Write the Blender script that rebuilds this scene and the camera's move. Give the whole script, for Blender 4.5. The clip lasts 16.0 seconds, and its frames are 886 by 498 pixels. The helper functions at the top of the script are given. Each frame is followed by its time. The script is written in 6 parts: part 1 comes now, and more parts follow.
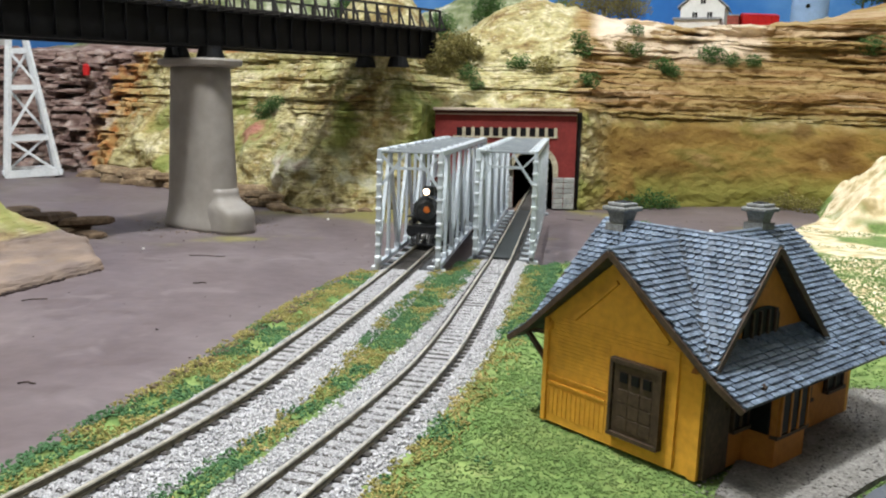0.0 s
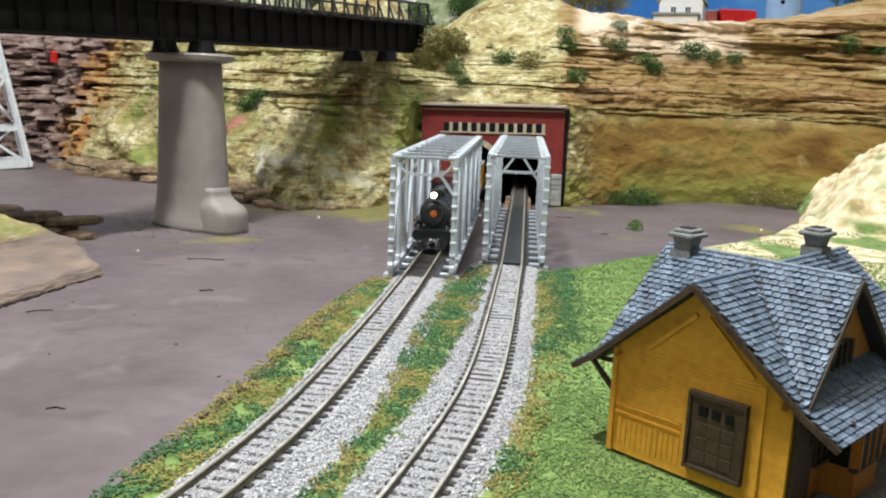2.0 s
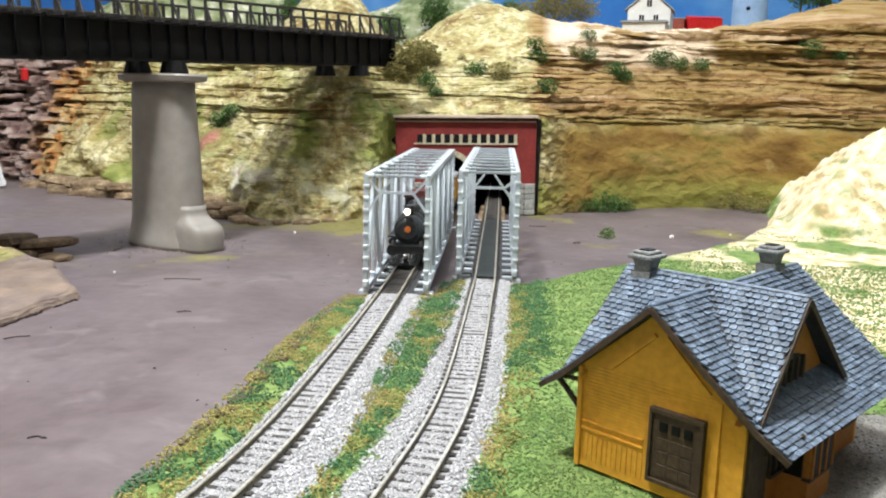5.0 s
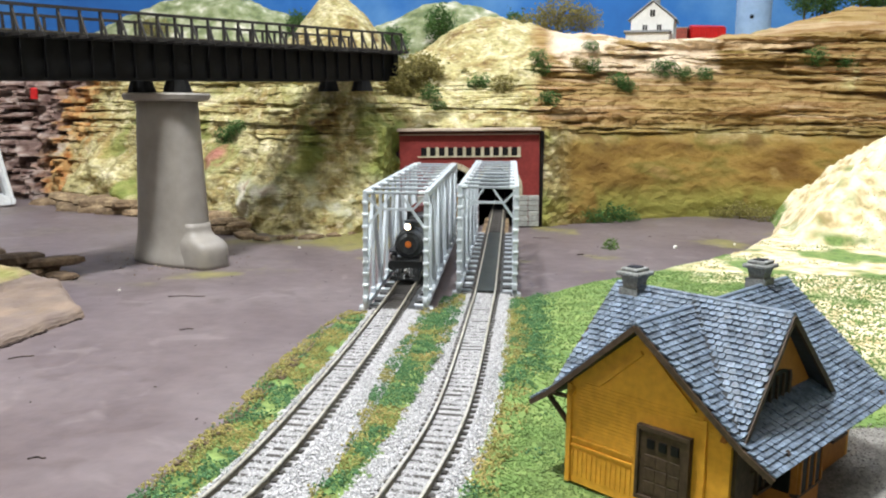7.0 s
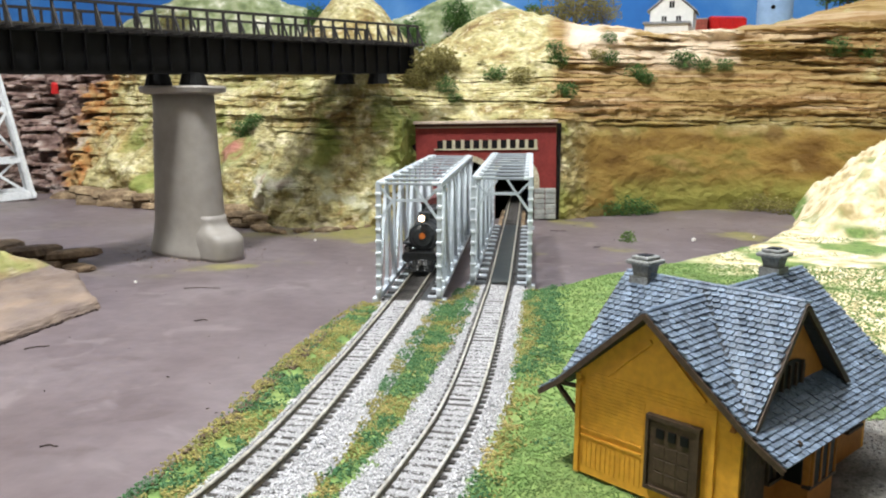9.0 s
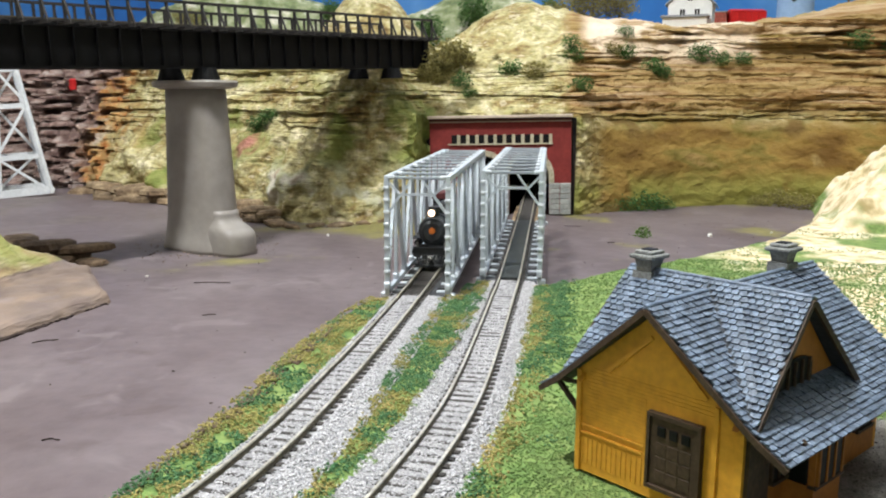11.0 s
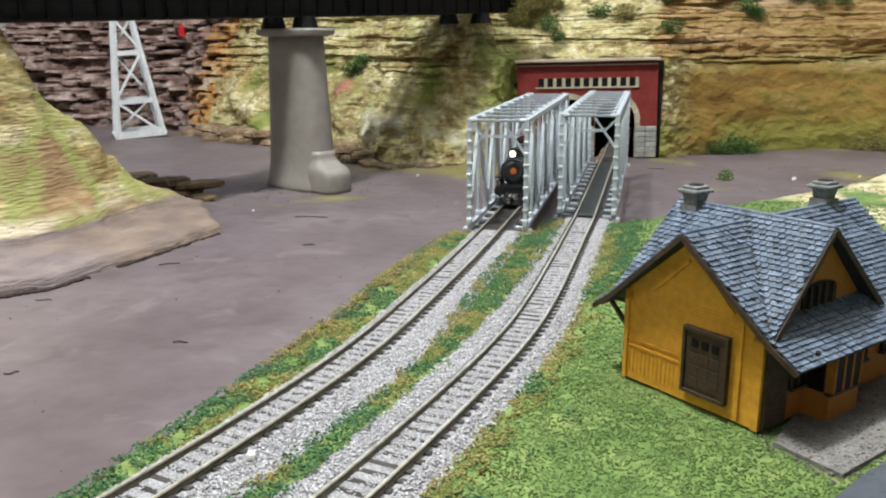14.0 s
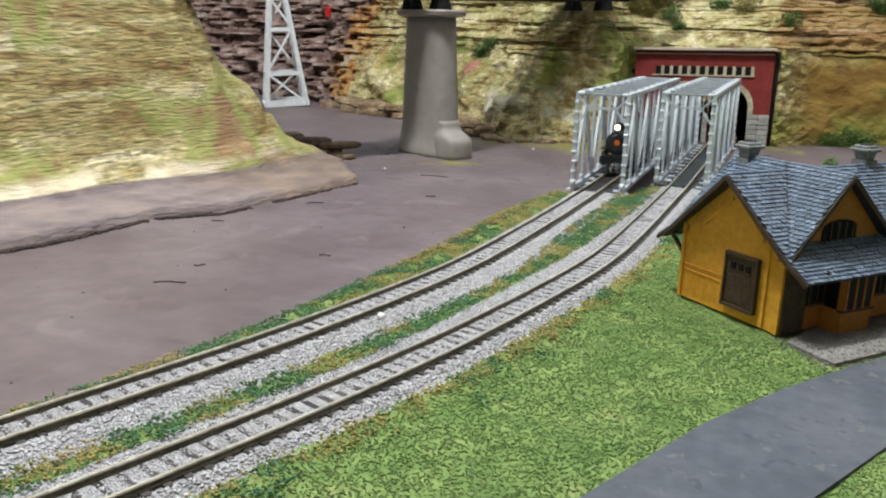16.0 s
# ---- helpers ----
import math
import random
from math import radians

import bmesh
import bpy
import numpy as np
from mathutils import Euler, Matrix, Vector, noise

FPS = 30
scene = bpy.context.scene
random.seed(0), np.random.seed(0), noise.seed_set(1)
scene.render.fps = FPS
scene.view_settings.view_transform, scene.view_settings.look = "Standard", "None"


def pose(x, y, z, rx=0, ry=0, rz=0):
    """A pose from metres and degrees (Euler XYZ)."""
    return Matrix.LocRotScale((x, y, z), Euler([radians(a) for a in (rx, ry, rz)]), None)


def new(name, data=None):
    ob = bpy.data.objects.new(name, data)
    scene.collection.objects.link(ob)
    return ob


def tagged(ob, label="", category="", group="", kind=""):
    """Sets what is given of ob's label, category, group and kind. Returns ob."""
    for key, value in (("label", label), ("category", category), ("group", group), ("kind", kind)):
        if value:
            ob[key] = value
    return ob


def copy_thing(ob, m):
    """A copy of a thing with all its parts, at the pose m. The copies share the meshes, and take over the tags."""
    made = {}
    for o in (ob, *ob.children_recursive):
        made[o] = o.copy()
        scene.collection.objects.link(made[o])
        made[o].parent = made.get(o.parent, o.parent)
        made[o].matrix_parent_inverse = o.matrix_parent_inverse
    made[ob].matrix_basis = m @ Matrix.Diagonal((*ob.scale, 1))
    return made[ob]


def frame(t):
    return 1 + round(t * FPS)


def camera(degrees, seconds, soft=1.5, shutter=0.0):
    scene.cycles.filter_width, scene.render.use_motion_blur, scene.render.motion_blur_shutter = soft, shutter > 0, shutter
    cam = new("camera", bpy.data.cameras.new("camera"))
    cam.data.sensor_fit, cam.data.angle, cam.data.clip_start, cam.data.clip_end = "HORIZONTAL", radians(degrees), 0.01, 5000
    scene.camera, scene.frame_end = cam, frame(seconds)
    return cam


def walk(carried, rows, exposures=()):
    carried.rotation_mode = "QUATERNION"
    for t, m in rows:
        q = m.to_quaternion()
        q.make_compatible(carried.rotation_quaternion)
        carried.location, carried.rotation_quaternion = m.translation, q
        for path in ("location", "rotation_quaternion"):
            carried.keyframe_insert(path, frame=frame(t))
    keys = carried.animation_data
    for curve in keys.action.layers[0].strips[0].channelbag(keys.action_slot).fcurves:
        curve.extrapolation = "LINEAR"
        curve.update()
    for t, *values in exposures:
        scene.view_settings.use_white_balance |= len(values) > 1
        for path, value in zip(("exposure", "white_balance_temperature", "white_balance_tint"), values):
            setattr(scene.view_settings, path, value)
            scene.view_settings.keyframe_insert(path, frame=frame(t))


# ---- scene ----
cam = camera(56.47, 16.0, soft=2.1)
# seconds, eye x y z, yaw, pitch, lean
ROWS = [
    (0.0, 0.0472, -0.6421, 0.1188, 8.34, -9.63, 1.87),
    (0.5, 0.0517, -0.6399, 0.1281, 6.44, -9.53, 1.75),
    (1.0, 0.0480, -0.6363, 0.1285, 5.53, -10.04, 2.20),
    (1.5, 0.0455, -0.6313, 0.1243, 4.57, -11.08, 2.19),
    (2.0, 0.0050, -0.6373, 0.1318, 5.33, -10.57, 2.43),
    (2.5, -0.0010, -0.6433, 0.1389, 4.90, -10.20, 1.94),
    (3.0, 0.0044, -0.6458, 0.1426, 4.92, -10.19, 1.60),
    (3.5, 0.0057, -0.6465, 0.1404, 3.75, -9.96, 2.18),
    (4.0, 0.0043, -0.6477, 0.1412, 3.73, -10.17, 1.98),
    (6.5, 0.0186, -0.6446, 0.1453, 4.16, -10.20, 0.50),
    (7.0, 0.0184, -0.6490, 0.1471, 4.65, -9.54, 0.56),
    (7.5, 0.0211, -0.6502, 0.1474, 4.85, -9.46, 0.33),
    (8.0, 0.0179, -0.6493, 0.1463, 4.87, -9.47, 0.43),
    (8.5, 0.0210, -0.6483, 0.1447, 5.62, -9.77, 0.27),
    (9.0, 0.0230, -0.6463, 0.1440, 6.04, -9.90, 0.32),
    (11.5, 0.0310, -0.6402, 0.1421, 7.61, -10.31, 0.05),
    (12.0, 0.0305, -0.6402, 0.1425, 7.47, -10.42, -0.20),
    (12.5, 0.0309, -0.6366, 0.1415, 7.13, -10.75, -0.37),
    (13.0, 0.0390, -0.6500, 0.1405, 10.45, -12.76, 1.06),
    (13.5, 0.0699, -0.6592, 0.1419, 14.03, -13.92, 0.68),
    (14.0, 0.0482, -0.6874, 0.1463, 13.99, -14.06, -0.35),
    (14.5, 0.0519, -0.7304, 0.1477, 14.55, -14.53, -0.46),
    (15.0, 0.0779, -0.7697, 0.1611, 18.69, -13.44, -0.33),
    (15.5, 0.0852, -0.7783, 0.1440, 19.43, -14.20, 1.88),
    (16.0, 0.0876, -0.7821, 0.1384, 22.43, -14.86, 1.48),
]
walk(cam, [(t, pose(x, y, z, 90 + pitch, 0, yaw) @ pose(0, 0, 0, 0, 0, lean)) for t, x, y, z, yaw, pitch, lean in ROWS],
     exposures=[(0.0, -0.08), (1.7, -0.08), (3.0, 0.05), (6.5, 0.20), (8.5, 0.19), (11.5, -0.02), (13.0, -0.07), (15.0, -0.22), (16.0, -0.27)])

# ---- world, lamps, exposure ----
world = bpy.data.worlds.new("room_world")
scene.world = world
world.use_nodes = True
world.node_tree.nodes["Background"].inputs[0].default_value = (0.9, 0.95, 1.0, 1)
world.node_tree.nodes["Background"].inputs[1].default_value = 0.05
scene.view_settings.exposure = 0.0


def ceiling_lamp(x, y, z, sx, sy, turn, watts, colour=(0.975, 1.0, 0.995)):
    data = bpy.data.lights.new("overhead_light", "AREA")
    data.shape, data.size, data.size_y, data.energy, data.color = "RECTANGLE", sx, sy, watts, colour
    ob = new("overhead_light", data)
    ob.matrix_world = pose(x, y, z, 0, 0, turn)
    return ob


CEIL = 1.65
# unseen lamps: the first follows the cast shadows, the rest are added fill
# x, y, width, length, turn, watts
LAMPS = [(-0.38, -0.44, 0.10, 0.34, -30.0, 45.0), (0.50, 0.25, 0.25, 1.1, -30.0, 6.0), (-1.15, -0.15, 0.25, 1.0, 0.0, 3.0), (-0.55, -1.65, 0.25, 1.1, 90.0, 3.0), (0.95, 0.55, 0.12, 0.6, 0.0, 4.0), (-0.05, 1.12, 0.12, 0.9, 90.0, 9.5)]
for lx, ly, lw, ll, turn, watts in LAMPS:
    ceiling_lamp(lx, ly, CEIL - 0.075, lw, ll, turn, watts)

# ---- materials ----


def ramp_node(nt, stops):
    n = nt.nodes.new("ShaderNodeValToRGB")
    els = n.color_ramp.elements
    while len(els) < len(stops):
        els.new(0.5)
    for e, (p, c) in zip(els, stops):
        e.position, e.color = p, (*c, 1)
    return n


def mat(name, cols, scale=60.0, rough=0.85, metal=0.0, bump=0.4, bscale=400.0, bdist=0.0006, stretch=(1, 1, 1), spec=0.3, rnd=0.0, island=0.0, lo=0.3, hi=0.7, grain=0.25, emit=None, gscale=None, swirl=0.0):
    """A noise-mottled surface: broad mottling through cols, finer grain, relief and, if asked, variation by piece."""
    m = bpy.data.materials.new(name)
    m.use_nodes = True
    nt = m.node_tree
    b = nt.nodes["Principled BSDF"]
    tc = nt.nodes.new("ShaderNodeTexCoord")
    mp = nt.nodes.new("ShaderNodeMapping")
    mp.inputs["Scale"].default_value = stretch
    nt.links.new(tc.outputs["Object"], mp.inputs[0])
    n1 = nt.nodes.new("ShaderNodeTexNoise")
    n1.inputs["Scale"].default_value, n1.inputs["Detail"].default_value, n1.inputs["Roughness"].default_value = scale, 6, 0.6
    n1.inputs["Distortion"].default_value = swirl
    nt.links.new(mp.outputs[0], n1.inputs["Vector"])
    k = len(cols)
    rp = ramp_node(nt, [(lo + (hi - lo) * i / max(1, k - 1), c) for i, c in enumerate(cols)])
    nt.links.new(n1.outputs["Fac"], rp.inputs[0])
    col = rp.outputs[0]
    n2 = nt.nodes.new("ShaderNodeTexNoise")
    n2.inputs["Scale"].default_value, n2.inputs["Detail"].default_value = gscale or scale * 6, 5
    nt.links.new(mp.outputs[0], n2.inputs["Vector"])
    hs = nt.nodes.new("ShaderNodeHueSaturation")
    ma = nt.nodes.new("ShaderNodeMapRange")
    ma.inputs[1].default_value, ma.inputs[2].default_value = 0.33, 0.67
    ma.inputs[3].default_value, ma.inputs[4].default_value = 1 - grain, 1 + grain
    nt.links.new(n2.outputs["Fac"], ma.inputs[0])
    nt.links.new(ma.outputs[0], hs.inputs["Value"])
    nt.links.new(col, hs.inputs["Color"])
    col = hs.outputs[0]
    if rnd or island:
        src = nt.nodes.new("ShaderNodeObjectInfo").outputs["Random"] if rnd else nt.nodes.new("ShaderNodeNewGeometry").outputs["Random Per Island"]
        amt = rnd or island
        h2 = nt.nodes.new("ShaderNodeHueSaturation")
        mr = nt.nodes.new("ShaderNodeMapRange")
        mr.inputs[3].default_value, mr.inputs[4].default_value = 1 - amt, 1 + amt
        nt.links.new(src, mr.inputs[0])
        nt.links.new(mr.outputs[0], h2.inputs["Value"])
        nt.links.new(col, h2.inputs["Color"])
        col = h2.outputs[0]
    nt.links.new(col, b.inputs["Base Color"])
    b.inputs["Roughness"].default_value, b.inputs["Metallic"].default_value = rough, metal
    b.inputs["Specular IOR Level"].default_value = spec
    if bump:
        n3 = nt.nodes.new("ShaderNodeTexNoise")
        n3.inputs["Scale"].default_value, n3.inputs["Detail"].default_value = bscale, 5
        nt.links.new(mp.outputs[0], n3.inputs["Vector"])
        bp = nt.nodes.new("ShaderNodeBump")
        bp.inputs["Strength"].default_value, bp.inputs["Distance"].default_value = bump, bdist
        nt.links.new(n3.outputs["Fac"], bp.inputs["Height"])
        nt.links.new(bp.outputs[0], b.inputs["Normal"])
    if emit:
        b.inputs["Emission Color"].default_value, b.inputs["Emission Strength"].default_value = (*emit[0], 1), emit[1]
    return m


def zones(m, layers):
    """Lay further mottled colours over a material: each layer is (cols, scale, stretch, axis limits, noise threshold, softness)."""
    nt = m.node_tree
    b = nt.nodes["Principled BSDF"]
    for cols, scale, stretch, box, thr, soft in layers:
        col = b.inputs["Base Color"].links[0].from_socket
        tc = nt.nodes.new("ShaderNodeTexCoord")
        mp = nt.nodes.new("ShaderNodeMapping")
        mp.inputs["Scale"].default_value = stretch
        nt.links.new(tc.outputs["Object"], mp.inputs[0])
        na = nt.nodes.new("ShaderNodeTexNoise")
        na.inputs["Scale"].default_value, na.inputs["Detail"].default_value = scale, 6
        nt.links.new(mp.outputs[0], na.inputs["Vector"])
        rp = ramp_node(nt, [(0.32 + 0.36 * i / max(1, len(cols) - 1), c) for i, c in enumerate(cols)])
        nt.links.new(na.outputs["Fac"], rp.inputs[0])
        nb = nt.nodes.new("ShaderNodeTexNoise")
        nb.inputs["Scale"].default_value, nb.inputs["Detail"].default_value = 11.0, 5
        nt.links.new(tc.outputs["Object"], nb.inputs["Vector"])
        mask = nt.nodes.new("ShaderNodeMapRange")
        mask.interpolation_type = "SMOOTHSTEP"
        mask.inputs[1].default_value, mask.inputs[2].default_value = thr, thr + 0.1
        nt.links.new(nb.outputs["Fac"], mask.inputs[0])
        fac = mask.outputs[0]
        sep = nt.nodes.new("ShaderNodeSeparateXYZ")
        nt.links.new(tc.outputs["Object"], sep.inputs[0])
        for axis, lo, hi in box:
            wob = nt.nodes.new("ShaderNodeMath")
            wob.operation = "MULTIPLY_ADD"
            wob.inputs[1].default_value, wob.inputs[2].default_value = soft * 3, -soft * 1.5
            nt.links.new(nb.outputs["Fac"], wob.inputs[0])
            co = nt.nodes.new("ShaderNodeMath")
            nt.links.new(sep.outputs[axis], co.inputs[0])
            nt.links.new(wob.outputs[0], co.inputs[1])
            for edge, flip in ((lo, False), (hi, True)):
                if edge is None:
                    continue
                mr = nt.nodes.new("ShaderNodeMapRange")
                mr.interpolation_type = "SMOOTHSTEP"
                mr.inputs[1].default_value, mr.inputs[2].default_value = edge - soft, edge + soft
                mr.inputs[3].default_value, mr.inputs[4].default_value = (1, 0) if flip else (0, 1)
                nt.links.new(co.outputs[0], mr.inputs[0])
                mu = nt.nodes.new("ShaderNodeMath")
                mu.operation = "MULTIPLY"
                nt.links.new(fac, mu.inputs[0])
                nt.links.new(mr.outputs[0], mu.inputs[1])
                fac = mu.outputs[0]
        mx = nt.nodes.new("ShaderNodeMix")
        mx.data_type = "RGBA"
        nt.links.new(fac, mx.inputs[0])
        nt.links.new(col, mx.inputs[6])
        nt.links.new(rp.outputs[0], mx.inputs[7])
        nt.links.new(mx.outputs[2], b.inputs["Base Color"])
    return m


def flecks(m, cols, scale, stretch, thr, soft, strength):
    """Scatter fine brush marks or chips of other colours over a material: each of cols gets its own scatter."""
    nt = m.node_tree
    b = nt.nodes["Principled BSDF"]
    for k, col in enumerate(cols):
        base = b.inputs["Base Color"].links[0].from_socket
        tc = nt.nodes.new("ShaderNodeTexCoord")
        mp = nt.nodes.new("ShaderNodeMapping")
        mp.inputs["Scale"].default_value, mp.inputs["Location"].default_value = stretch, (3.7 * k, 1.3 * k, 5.1 * k)
        nt.links.new(tc.outputs["Object"], mp.inputs[0])
        na = nt.nodes.new("ShaderNodeTexNoise")
        na.inputs["Scale"].default_value, na.inputs["Detail"].default_value, na.inputs["Distortion"].default_value = scale, 3, 0.5
        nt.links.new(mp.outputs[0], na.inputs["Vector"])
        mr = nt.nodes.new("ShaderNodeMapRange")
        mr.interpolation_type = "SMOOTHSTEP"
        mr.inputs[1].default_value, mr.inputs[2].default_value, mr.inputs[4].default_value = thr, thr + soft, strength
        nt.links.new(na.outputs["Fac"], mr.inputs[0])
        mx = nt.nodes.new("ShaderNodeMix")
        mx.data_type = "RGBA"
        nt.links.new(mr.outputs[0], mx.inputs[0])
        nt.links.new(base, mx.inputs[6])
        mx.inputs[7].default_value = (*col, 1)
        nt.links.new(mx.outputs[2], b.inputs["Base Color"])
    return m


M_RIVER = mat("river_paint", [(0.098, 0.074, 0.078), (0.134, 0.106, 0.112), (0.170, 0.140, 0.147)], 9, rough=0.5, bump=0.25, bscale=120, bdist=0.0015, spec=0.4, grain=0.10, gscale=60)
zones(M_RIVER, [([(0.12, 0.12, 0.035), (0.22, 0.20, 0.07), (0.15, 0.12, 0.06)], 70, (1, 2.5, 1), (("X", -0.33, -0.10), ("Y", 0.320, None)), 0.36, 0.02),
                ([(0.16, 0.15, 0.05), (0.26, 0.23, 0.10)], 60, (1, 1, 1), (("Y", 0.10, None),), 0.58, 0.03),
                ([(0.10, 0.08, 0.08), (0.16, 0.13, 0.12)], 60, (1, 1, 1), (("X", None, -0.3), ("Y", 0.1, None)), 0.52, 0.05)])
M_GRASS = mat("grass_turf", [(0.08, 0.145, 0.038), (0.13, 0.21, 0.058), (0.19, 0.265, 0.08), (0.28, 0.31, 0.12)], 45, bump=0.6, bscale=700, bdist=0.0008, grain=0.22, lo=0.28, hi=0.74)
CREAM = [(0.40, 0.31, 0.15), (0.64, 0.52, 0.31), (0.80, 0.69, 0.48), (0.86, 0.77, 0.58)]
zones(M_GRASS, [(CREAM, 60, (1, 1, 1), (("X", 0.2, None), ("Y", -0.15, None)), 0.42, 0.05), (CREAM, 60, (1, 1, 1), (("Z", 0.012, None),), 0.30, 0.006),
                ([(0.13, 0.065, 0.045), (0.20, 0.11, 0.08)], 80, (1, 1, 1), (("Z", None, -0.004), ("X", None, 0.05)), 0.2, 0.001)])
M_CLIFF = mat("painted_rock", [(0.16, 0.10, 0.035), (0.29, 0.22, 0.09), (0.40, 0.35, 0.165), (0.48, 0.43, 0.24), (0.66, 0.59, 0.40)], 17, bump=1.0, bscale=170, bdist=0.0016, grain=0.26, lo=0.32, hi=0.68, gscale=130, swirl=0.9, stretch=(1, 1, 1.5))
flecks(M_CLIFF, [(0.13, 0.08, 0.03), (0.74, 0.66, 0.48), (0.20, 0.19, 0.055)], 90, (0.8, 0.8, 1.4), 0.59, 0.06, 0.50)
zones(M_CLIFF, [([(0.15, 0.19, 0.045), (0.29, 0.31, 0.09)], 60, (1, 1, 1), (("Z", None, 0.18),), 0.49, 0.05),
                ([(0.55, 0.52, 0.44), (0.68, 0.65, 0.56)], 40, (1, 1, 1), (("Z", None, 0.055), ("X", -0.42, -0.15)), 0.50, 0.02),
                ([(0.22, 0.14, 0.07), (0.36, 0.25, 0.13)], 40, (0.6, 0.6, 2.0), (("Z", 0.05, 0.19), ("X", -0.75, -0.30)), 0.56, 0.03),
                ([(0.12, 0.065, 0.02), (0.27, 0.175, 0.056), (0.38, 0.27, 0.12), (0.24, 0.13, 0.043), (0.48, 0.35, 0.21), (0.21, 0.145, 0.038)], 17, (0.22, 0.22, 6.0), (("Z", 0.122, None), ("X", 0.05, None), ("Y", None, 0.98)), 0.24, 0.014),
                ([(0.62, 0.48, 0.34), (0.76, 0.64, 0.50)], 17, (0.3, 0.3, 3.0), (("Z", 0.212, None), ("X", 0.08, 0.36), ("Y", None, 0.95)), 0.42, 0.012),
                ([(0.125, 0.066, 0.013), (0.20, 0.12, 0.026), (0.265, 0.17, 0.044), (0.165, 0.13, 0.026), (0.30, 0.20, 0.07)], 15, (0.6, 0.6, 1.8), (("Z", None, 0.118), ("X", 0.085, None)), 0.10, 0.025),
                ([(0.44, 0.33, 0.15), (0.52, 0.42, 0.20)], 26, (0.5, 0.5, 1.5), (("Z", None, 0.090), ("X", 0.085, None)), 0.68, 0.03),
                ([(0.20, 0.19, 0.04), (0.30, 0.28, 0.07)], 40, (0.5, 0.5, 2.0), (("Z", None, 0.03), ("X", 0.085, None)), 0.42, 0.02),
                # streaks under the ledges: dirt and shade both put into the colour
                ([(0.12, 0.070, 0.018), (0.19, 0.12, 0.035)], 30, (0.3, 0.3, 3.0), (("Z", 0.090, 0.124), ("X", 0.10, None)), 0.49, 0.012),
                ([(0.14, 0.085, 0.075), (0.29, 0.20, 0.175), (0.46, 0.38, 0.345)], 50, (0.6, 0.6, 2.0), (("X", None, -0.76),), 0.15, 0.04),
                ([(0.36, 0.12, 0.03), (0.44, 0.24, 0.09), (0.40, 0.30, 0.14)], 60, (1, 1, 0.5), (("X", -0.80, -0.66),), 0.46, 0.05),
                ([(0.34, 0.12, 0.10), (0.42, 0.20, 0.15)], 60, (1, 1, 1), (("X", -0.42, -0.27), ("Z", 0.06, 0.16)), 0.54, 0.03),
                ([(0.12, 0.15, 0.07), (0.21, 0.25, 0.12), (0.34, 0.36, 0.23), (0.68, 0.65, 0.54)], 32, (1, 1, 1), (("Y", 1.20, None), ("X", None, 0.25)), 0.0, 0.03)])
M_HILL = mat("painted_plaster_hill", [(0.24, 0.155, 0.062), (0.35, 0.275, 0.12), (0.44, 0.375, 0.185), (0.62, 0.545, 0.36)], 18, bump=1.0, bscale=150, bdist=0.0025, grain=0.40, lo=0.36, hi=0.65, gscale=120, swirl=0.8, stretch=(1, 0.5, 3.0))
flecks(M_HILL, [(0.15, 0.10, 0.045), (0.19, 0.21, 0.06)], 110, (1, 0.5, 2.0), 0.57, 0.07, 0.60)
zones(M_HILL, [([(0.22, 0.26, 0.065), (0.31, 0.335, 0.105), (0.38, 0.365, 0.15)], 26, (1, 1, 1.5), (), 0.50, 0.03), ([(0.25, 0.15, 0.075), (0.38, 0.26, 0.14)], 40, (1, 1, 2), (), 0.57, 0.03),
               ([(0.66, 0.56, 0.38), (0.80, 0.72, 0.54)], 50, (1, 1, 1), (("Z", -0.003, 0.010), ("X", None, -0.42)), 0.40, 0.005),
               # back of the ridge: brown rock with its shade painted into the colour
               ([(0.10, 0.06, 0.04), (0.19, 0.12, 0.075)], 50, (1, 1, 1), (("Y", 0.036, None), ("Z", 0.004, None)), 0.0, 0.006),
               ([(0.10, 0.06, 0.04), (0.19, 0.12, 0.075)], 50, (1, 1, 1), (("Y", 0.000, None), ("X", None, -0.440)), 0.0, 0.006),
               ([(0.10, 0.06, 0.04), (0.19, 0.12, 0.075)], 50, (1, 1, 1), (("Y", -0.050, None), ("X", None, -0.474)), 0.0, 0.006),
               ([(0.10, 0.06, 0.04), (0.19, 0.12, 0.075)], 50, (1, 1, 1), (("Y", -0.098, None), ("X", None, -0.505)), 0.0, 0.006),
               ([(0.15, 0.12, 0.118), (0.20, 0.163, 0.162), (0.26, 0.21, 0.195)], 30, (1, 1, 1), (("Z", None, -0.001),), 0.0, 0.0012),
               ([(0.13, 0.09, 0.07), (0.20, 0.145, 0.105), (0.28, 0.20, 0.14)], 26, (1, 1, 1), (("Z", None, -0.001), ("Y", -0.16, None)), 0.36, 0.03)])
flecks(M_RIVER, [(0.085, 0.062, 0.062), (0.22, 0.185, 0.19)], 26, (1, 1, 1), 0.60, 0.10, 0.45)
M_STONE = mat("flat_stone", [(0.09, 0.058, 0.036), (0.20, 0.14, 0.085), (0.34, 0.26, 0.16)], 40, bump=0.9, bscale=220, bdist=0.002, rnd=0.3)
# darker copy of the flat stone: brown rock with the hill's shade in its colour
M_STONESHADE = mat("brown_stone_shaded", [(0.05, 0.032, 0.02), (0.12, 0.08, 0.05), (0.20, 0.14, 0.09)], 40, bump=0.9, bscale=220, bdist=0.002, rnd=0.3)
M_BALLAST = mat("ballast_bed", [(0.28, 0.275, 0.285), (0.42, 0.415, 0.425)], 200, bump=1.0, bscale=900, bdist=0.001, grain=0.4)
